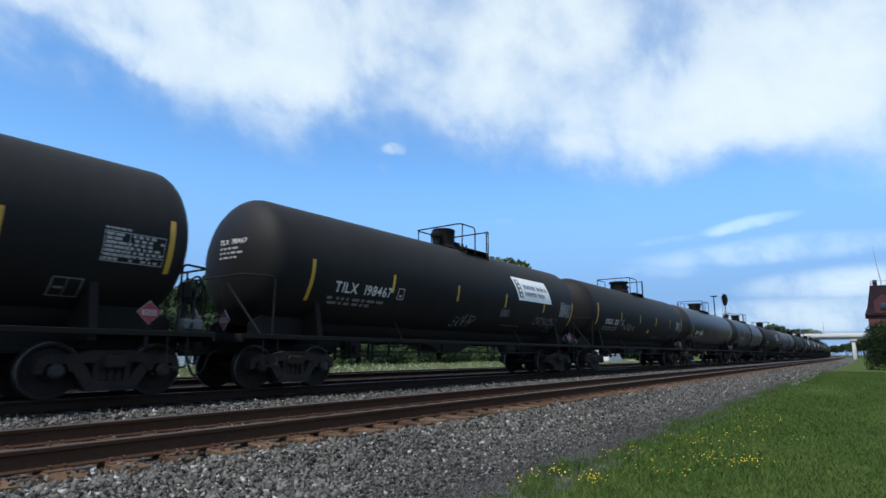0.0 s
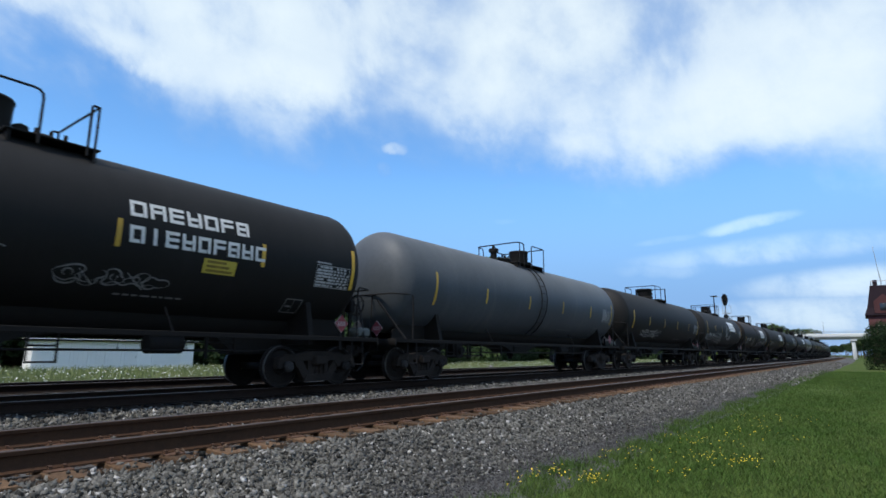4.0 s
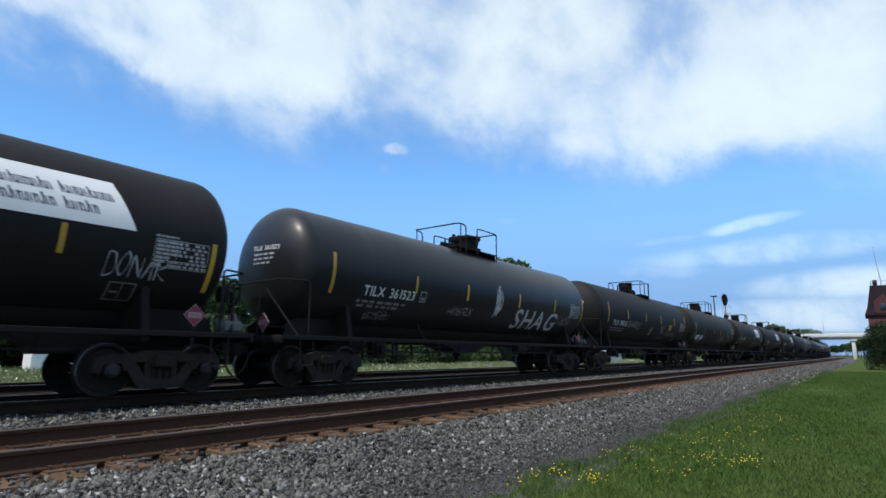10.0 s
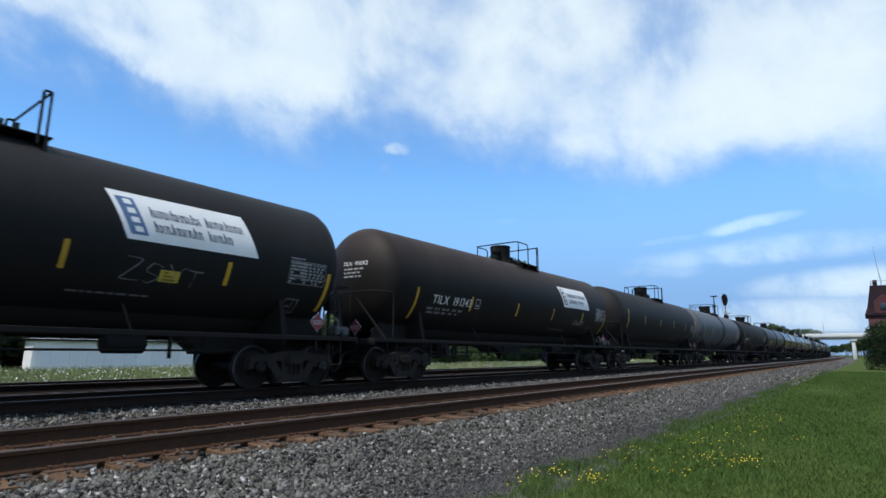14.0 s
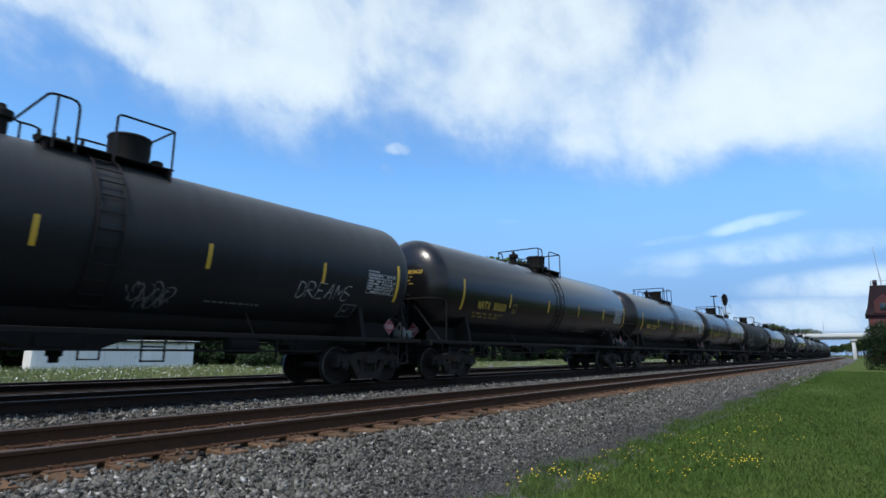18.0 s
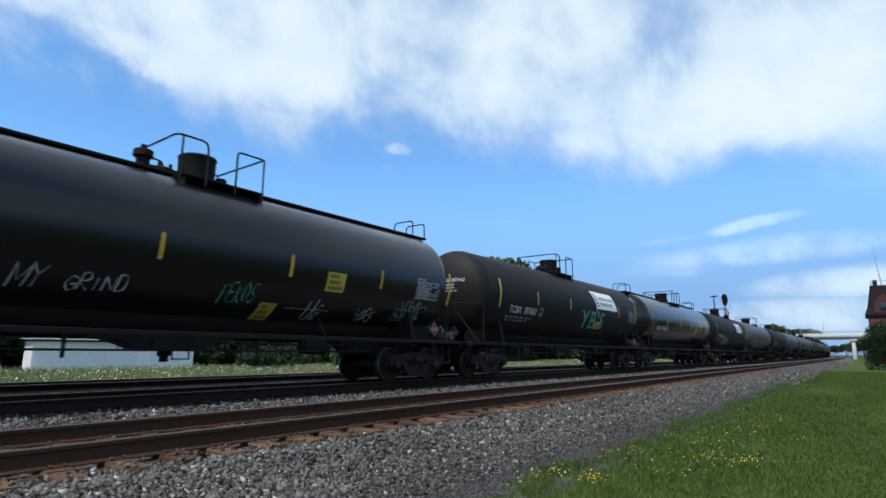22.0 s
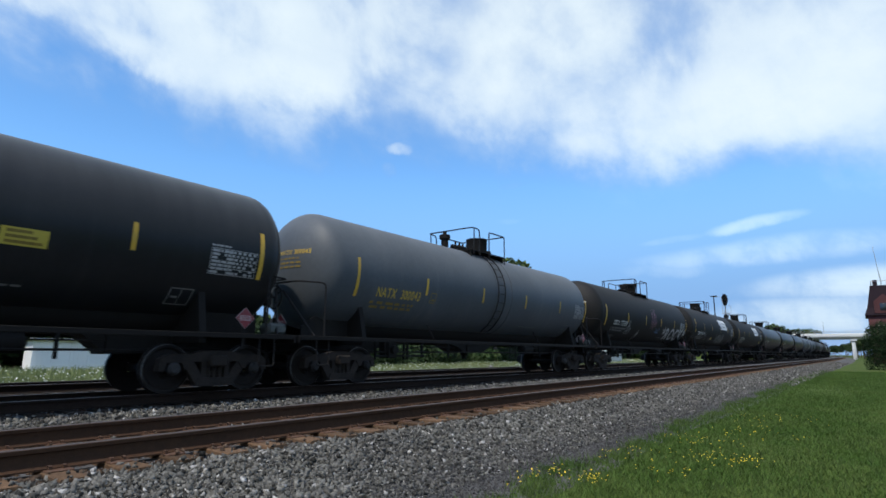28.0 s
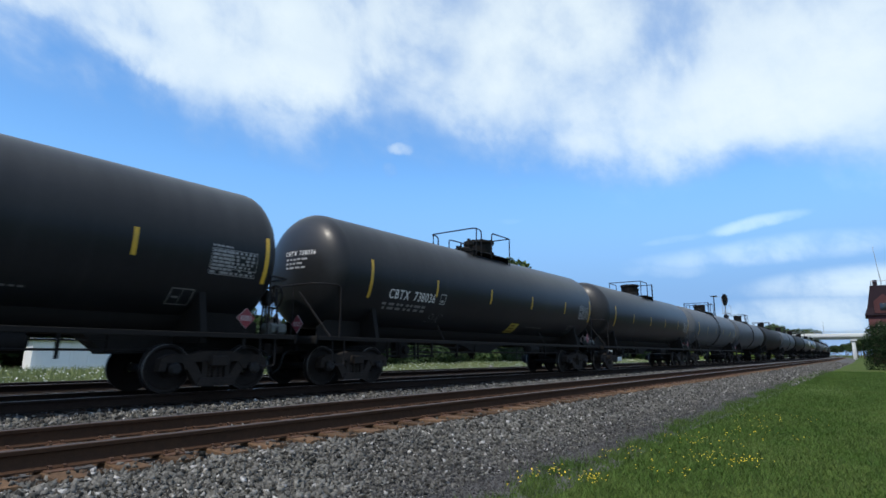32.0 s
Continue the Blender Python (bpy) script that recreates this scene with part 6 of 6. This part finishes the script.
def build_grass():
    rng = np.random.default_rng(4)
    # lawn: denser and finer near the camera, thinning out with distance
    n = 260000
    s = 3.6 * (60 / 3.6) ** (rng.random(n) ** 0.85)
    y = rng.uniform(-2.5, 3.3, n) + 0.026 * s
    edge = 3.0 + 0.010 * s + 0.16 * np.sin(s * 1.7) * np.sin(s * 0.6 + 1) + 0.10 * np.sin(s * 5.1)
    keep = (y < edge) & ((y < edge - 0.35) | (rng.random(n) < 0.55)) & (y > -1.2 - 0.09 * s)
    s, y = s[keep], y[keep]
    ob = new("lawn_grass", blades(rng, np.column_stack([s, y]), np.maximum(TURF + 0.005, np.where(y > 2.5, bed_height(y), -9.0)), 0.06, 0.007 * (1 + s / 14), 0.6, "lawn_grass", GRASS_M))
    tagged(ob, "short mown green lawn grass", "grass", kind="stuff")
    # tufts where the lawn meets the stones
    m = 16000
    s = 3.6 * (40 / 3.6) ** rng.random(m)
    e = 2.92 + 0.010 * s + 0.16 * np.sin(s * 1.7) * np.sin(s * 0.6 + 1) + rng.normal(size=m) * 0.12
    clump = np.sin(s * 9) * np.sin(s * 3.3 + 1) > -0.2
    ob = new("verge_tufts", blades(rng, np.column_stack([s, e])[clump], np.interp(e, [2.9, 3.15, 3.6, 4.3], [-0.64, -0.62, -0.56, -0.41])[clump] - 0.01, 0.16, 0.012, 0.45, "verge_tufts", GRASS_M))
    tagged(ob, "longer grass tufts along the stone edge", "grass", kind="stuff")
    # flowering weeds beyond the far track
    m = 120000
    x = rng.uniform(2, 120, m)
    yy = 19.8 + 26 * rng.random(m) ** 1.5
    ob = new("tall_weeds", blades(rng, np.column_stack([x, yy]), np.full(m, TURF - 0.02), 0.5, 0.05, 0.35, "tall_weeds", WEED_M))
    tagged(ob, "rough uncut grass and weeds", "grass", kind="stuff")

    def flowers(xy, z, r, name, mat, label):
        k = len(xy)
        pts = []
        for c in range(3):
            a = rng.uniform(0, 6.28, k)
            tilt = rng.normal(size=(k, 2)) * 0.35
            base = np.column_stack([xy, z])
            ring = []
            for q in range(5):
                t = a + q * 2 * np.pi / 5
                dx, dy = np.cos(t) * r, np.sin(t) * r
                ring.append(base + np.column_stack([dx, dy, dx * tilt[:, 0] + dy * tilt[:, 1] + c * r * 0.2]))
            pts.append(np.stack(ring, 1).reshape(-1, 3))
        p = np.concatenate(pts)
        ob = new(name, mesh_np(name, p, np.arange(len(p)).reshape(-1, 5), mat))
        tagged(ob, label, "flowers", kind="stuff")

    k = 5200
    fx = rng.uniform(3, 110, k)
    fy = 20.2 + 24 * rng.random(k) ** 1.4
    flowers(np.column_stack([fx, fy]), TURF + 0.12 + 0.4 * rng.random(k), 0.034, "white_flowers", FLOW_W, "white daisies among the weeds")
    c = np.array([(5.85, 3.1, 0.35), (6.0, 2.55, 0.2), (7.9, 2.75, 0.6), (6.9, 1.95, 0.4), (8.2, 1.75, 0.5), (8.1, 1.4, 0.3), (11.2, 1.8, 0.9), (13.8, 1.75, 1.0), (9.6, 2.3, 0.7)])
    w = c[rng.integers(0, len(c), 300)]
    xy = w[:, :2] + rng.normal(size=(300, 2)) * w[:, 2:] * np.array([0.7, 0.4])
    xy = xy[xy[:, 1] < 3.3]
    flowers(xy, np.full(len(xy), TURF + 0.1) + 0.05 * rng.random(len(xy)), 0.0085, "yellow_flowers", FLOW_Y, "small yellow buttercups in the lawn")


build_grass()


# ---- stones and ties, last ----
def build_stones():
    rng = np.random.default_rng(8)
    spots = []

    def strew(n, s0, s1, y0, y1, size, power=1.0):
        s = s0 * (s1 / s0) ** (rng.random(n) ** power)
        y = rng.uniform(y0, y1, n)
        spots.append(np.column_stack([s, y, size * np.minimum(rng.lognormal(0, 0.4, n), 2.2)]))

    strew(50000, 1.2, 36, 3.95, 5.3, 0.0148, 0.8)
    strew(12000, 1.2, 36, 3.5, 4.1, 0.0125, 0.8)
    strew(46000, 1.6, 30, 3.0, 4.1, 0.0075, 0.85)
    fine_from, fine_to = 62000, 108000
    strew(10000, 30, 115, 2.9, 5.3, 0.026, 0.9)
    strew(5000, 0.8, 24, 5.0, 5.75, 0.013)
    strew(9000, 0.6, 22, 5.4, 7.7, 0.016)
    strew(26000, 0.6, 60, 7.7, 10.9, 0.019, 0.85)
    strew(3000, 0.6, 50, 11.3, 12.7, 0.022)
    strew(3500, 1.0, 60, 13.2, 16.3, 0.024)
    p = np.concatenate(spots)
    grit = np.zeros(len(p), bool)
    grit[fine_from:fine_to] = True
    y, s = p[:, 1], p[:, 0]
    near_rail = np.zeros(len(p), bool)
    for c in (NEAR_Y, TRAIN_Y, FAR_Y):
        for q in (-GAUGE, GAUGE):
            near_rail |= abs(y - c - q) < 0.13
    on_tie = (abs(((s + 0.25) % 0.5) - 0.25) < 0.12) & (abs(y - NEAR_Y) < 1.28)
    keep = ~near_rail & (~on_tie | (rng.random(len(p)) < 0.06))
    p, on_tie, grit = p[keep], on_tie[keep], grit[keep]
    n = len(p)
    chip = np.array([(1, 0, 0), (-0.5, 0.9, 0.15), (-0.55, -0.85, -0.1), (0.1, 0.1, 0.95), (-0.1, 0.05, -0.95)]) * 1.45
    v = chip[None] * rng.uniform(0.6, 1.2, (n, 5, 3)) * (p[:, 2, None, None] * rng.uniform(0.6, 1.25, (n, 1, 3)))
    q = rng.normal(size=(n, 4))
    q /= np.linalg.norm(q, axis=1)[:, None]
    w, x, yq, z = q.T
    rot = np.stack([np.stack([1 - 2 * (yq * yq + z * z), 2 * (x * yq - z * w), 2 * (x * z + yq * w)], -1),
                    np.stack([2 * (x * yq + z * w), 1 - 2 * (x * x + z * z), 2 * (yq * z - x * w)], -1),
                    np.stack([2 * (x * z - yq * w), 2 * (yq * z + x * w), 1 - 2 * (x * x + yq * yq)], -1)], 1)
    v = np.einsum("nij,nkj->nki", rot, v)
    base = bed_height(p[:, 1]) + p[:, 2] * rng.uniform(-0.1, 0.9, n) + np.where(on_tie, 0.05, 0.0)
    v += np.column_stack([p[:, :2], base])[:, None, :]
    f = np.array([(0, 1, 3), (1, 2, 3), (2, 0, 3), (1, 0, 4), (2, 1, 4), (0, 2, 4)])
    rusty = (abs(abs(p[:, 1] - NEAR_Y) - GAUGE) < 0.2 + 0.32 * rng.random(n) ** 2) | (abs(abs(p[:, 1] - TRAIN_Y) - GAUGE) < 0.3)
    pale = ~grit & (rng.random(n) < 0.05)
    for name, sel, mat, label in (("ballast_stones", ~rusty & ~pale & ~grit, STONE_M, "loose grey crushed ballast stones"), ("fine_gravel", grit, FINE_M, "fine dark gravel along the lawn edge"), ("pale_stones", pale & ~rusty, PALE_STONE, "scattered pale ballast stones"), ("rusty_stones", rusty, RUST_STONE, "rust-stained stones beside the rails")):
        m = int(sel.sum())
        faces = (f[None] + 5 * np.arange(m)[:, None, None]).reshape(-1, 3)
        ob = new(name, mesh_np(name, v[sel].reshape(-1, 3), faces, mat))
        tagged(ob, label, "gravel", kind="stuff")


build_stones()


def build_ties():
    rng = random.Random(6)
    kinds = []
    for k in range(5):
        sh = Shape()
        n = 9
        vs = []
        for i in range(n + 1):
            y = -1.3 + 2.6 * i / n + (rng.uniform(-0.03, 0.03) if i in (0, n) else 0)
            for dx, dz in ((-0.115, -0.2), (-0.115, -0.012), (-0.10, 0.0), (0.10, 0.0), (0.115, -0.012), (0.115, -0.2)):
                vs.append((dx + rng.uniform(-0.007, 0.007), y, dz + (rng.uniform(-0.008, 0.004) if dz > -0.1 else 0)))
        fs = [(6 * i + j, 6 * i + (j + 1) % 6, 6 * i + 6 + (j + 1) % 6, 6 * i + 6 + j) for i in range(n) for j in range(6)]
        fs += [tuple(range(6))[::-1], tuple(range(6 * n, 6 * n + 6))]
        kinds.append(sh.add(vs, fs).mesh("tie", TIE_M, False))
    plate = Shape().box(-0.1, -0.19, 0.0, 0.1, 0.19, 0.014, 0.004)
    for x, y in ((-0.06, -0.1), (0.05, -0.1), (-0.05, 0.1), (0.06, 0.1)):
        plate.box(x - 0.012, y - 0.012, 0.01, x + 0.012, y + 0.012, 0.035, 0.004).box(x - 0.018, y - 0.02, 0.035, x + 0.018, y + 0.02, 0.05, 0.006)
    plate = plate.mesh("tie_plate", PLATE_M, False)
    for k in range(150):
        x = -4 + 0.5 * k + rng.uniform(-0.02, 0.02)
        t = part("tie", rng.choice(kinds), TIE_M, TRACKS[0], "", pose(x, NEAR_Y + rng.uniform(-0.05, 0.05), -0.189, 0, 0, rng.uniform(-1.2, 1.2)))
        if x < 34:
            for q in (-GAUGE, GAUGE):
                part("tie_plate", plate, PLATE_M, TRACKS[0], "", pose(x, NEAR_Y + q, -0.194))
    for tr, y, s0, s1 in ((TRACKS[0], NEAR_Y, 71.5, 260), (TRACKS[1], TRAIN_Y, -4, 180), (TRACKS[2], FAR_Y, -4, 120)):
        sh, s = Shape(), s0
        while s < s1:
            p, a = on_line(s, y, -0.2)
            sh.box(-0.115, -1.3, -0.2, 0.115, 1.3, 0.0, 0.008, pose(p.x, p.y, p.z - rng.uniform(0, 0.01), 0, 0, math.degrees(a) + rng.uniform(-1, 1)))
            s += 0.5
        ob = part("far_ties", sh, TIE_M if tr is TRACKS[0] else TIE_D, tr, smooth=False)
        tagged(ob, "weathered wooden ties", kind="stuff")


build_ties()




# ---- what moves: the train, its wheels and the clouds ----
def motions():
    times = [2.0 * k for k in range(17)]
    for car, s in TRAIN:
        rows = []
        for t in times:
            p, a = on_line(s - gone(t), TRAIN_Y)
            rows.append((t, pose(*p, 0, 0, math.degrees(a))))
        walk(car, rows)
    # wheels roll with the train; all wheelsets at the same end of a truck share one action
    acts = {}
    for car, s in TRAIN:
        for o in car.children_recursive:
            if o.name.split(".")[0] != "wheelset":
                continue
            end = o.matrix_basis.translation.x > 0
            if end not in acts:
                x = o.matrix_basis.translation.x
                walk(o, [(k / FPS, Matrix.Translation((x, 0, AXLE)) @ Matrix.Rotation(-gone(k / FPS) / AXLE, 4, "Y")) for k in range(int(32 * FPS) + 1)])
                acts[end] = (o.animation_data.action, o.animation_data.action_slot)
            else:
                o.rotation_mode = "QUATERNION"
                o.animation_data_create()
                o.animation_data.action, o.animation_data.action_slot = acts[end]
    walk(CLOUDS, [(0, pose(0, 0, 0, 0, 0, 0.35)), (32.0, pose(0, 0, 0, 0, 0, -0.35))])


motions()
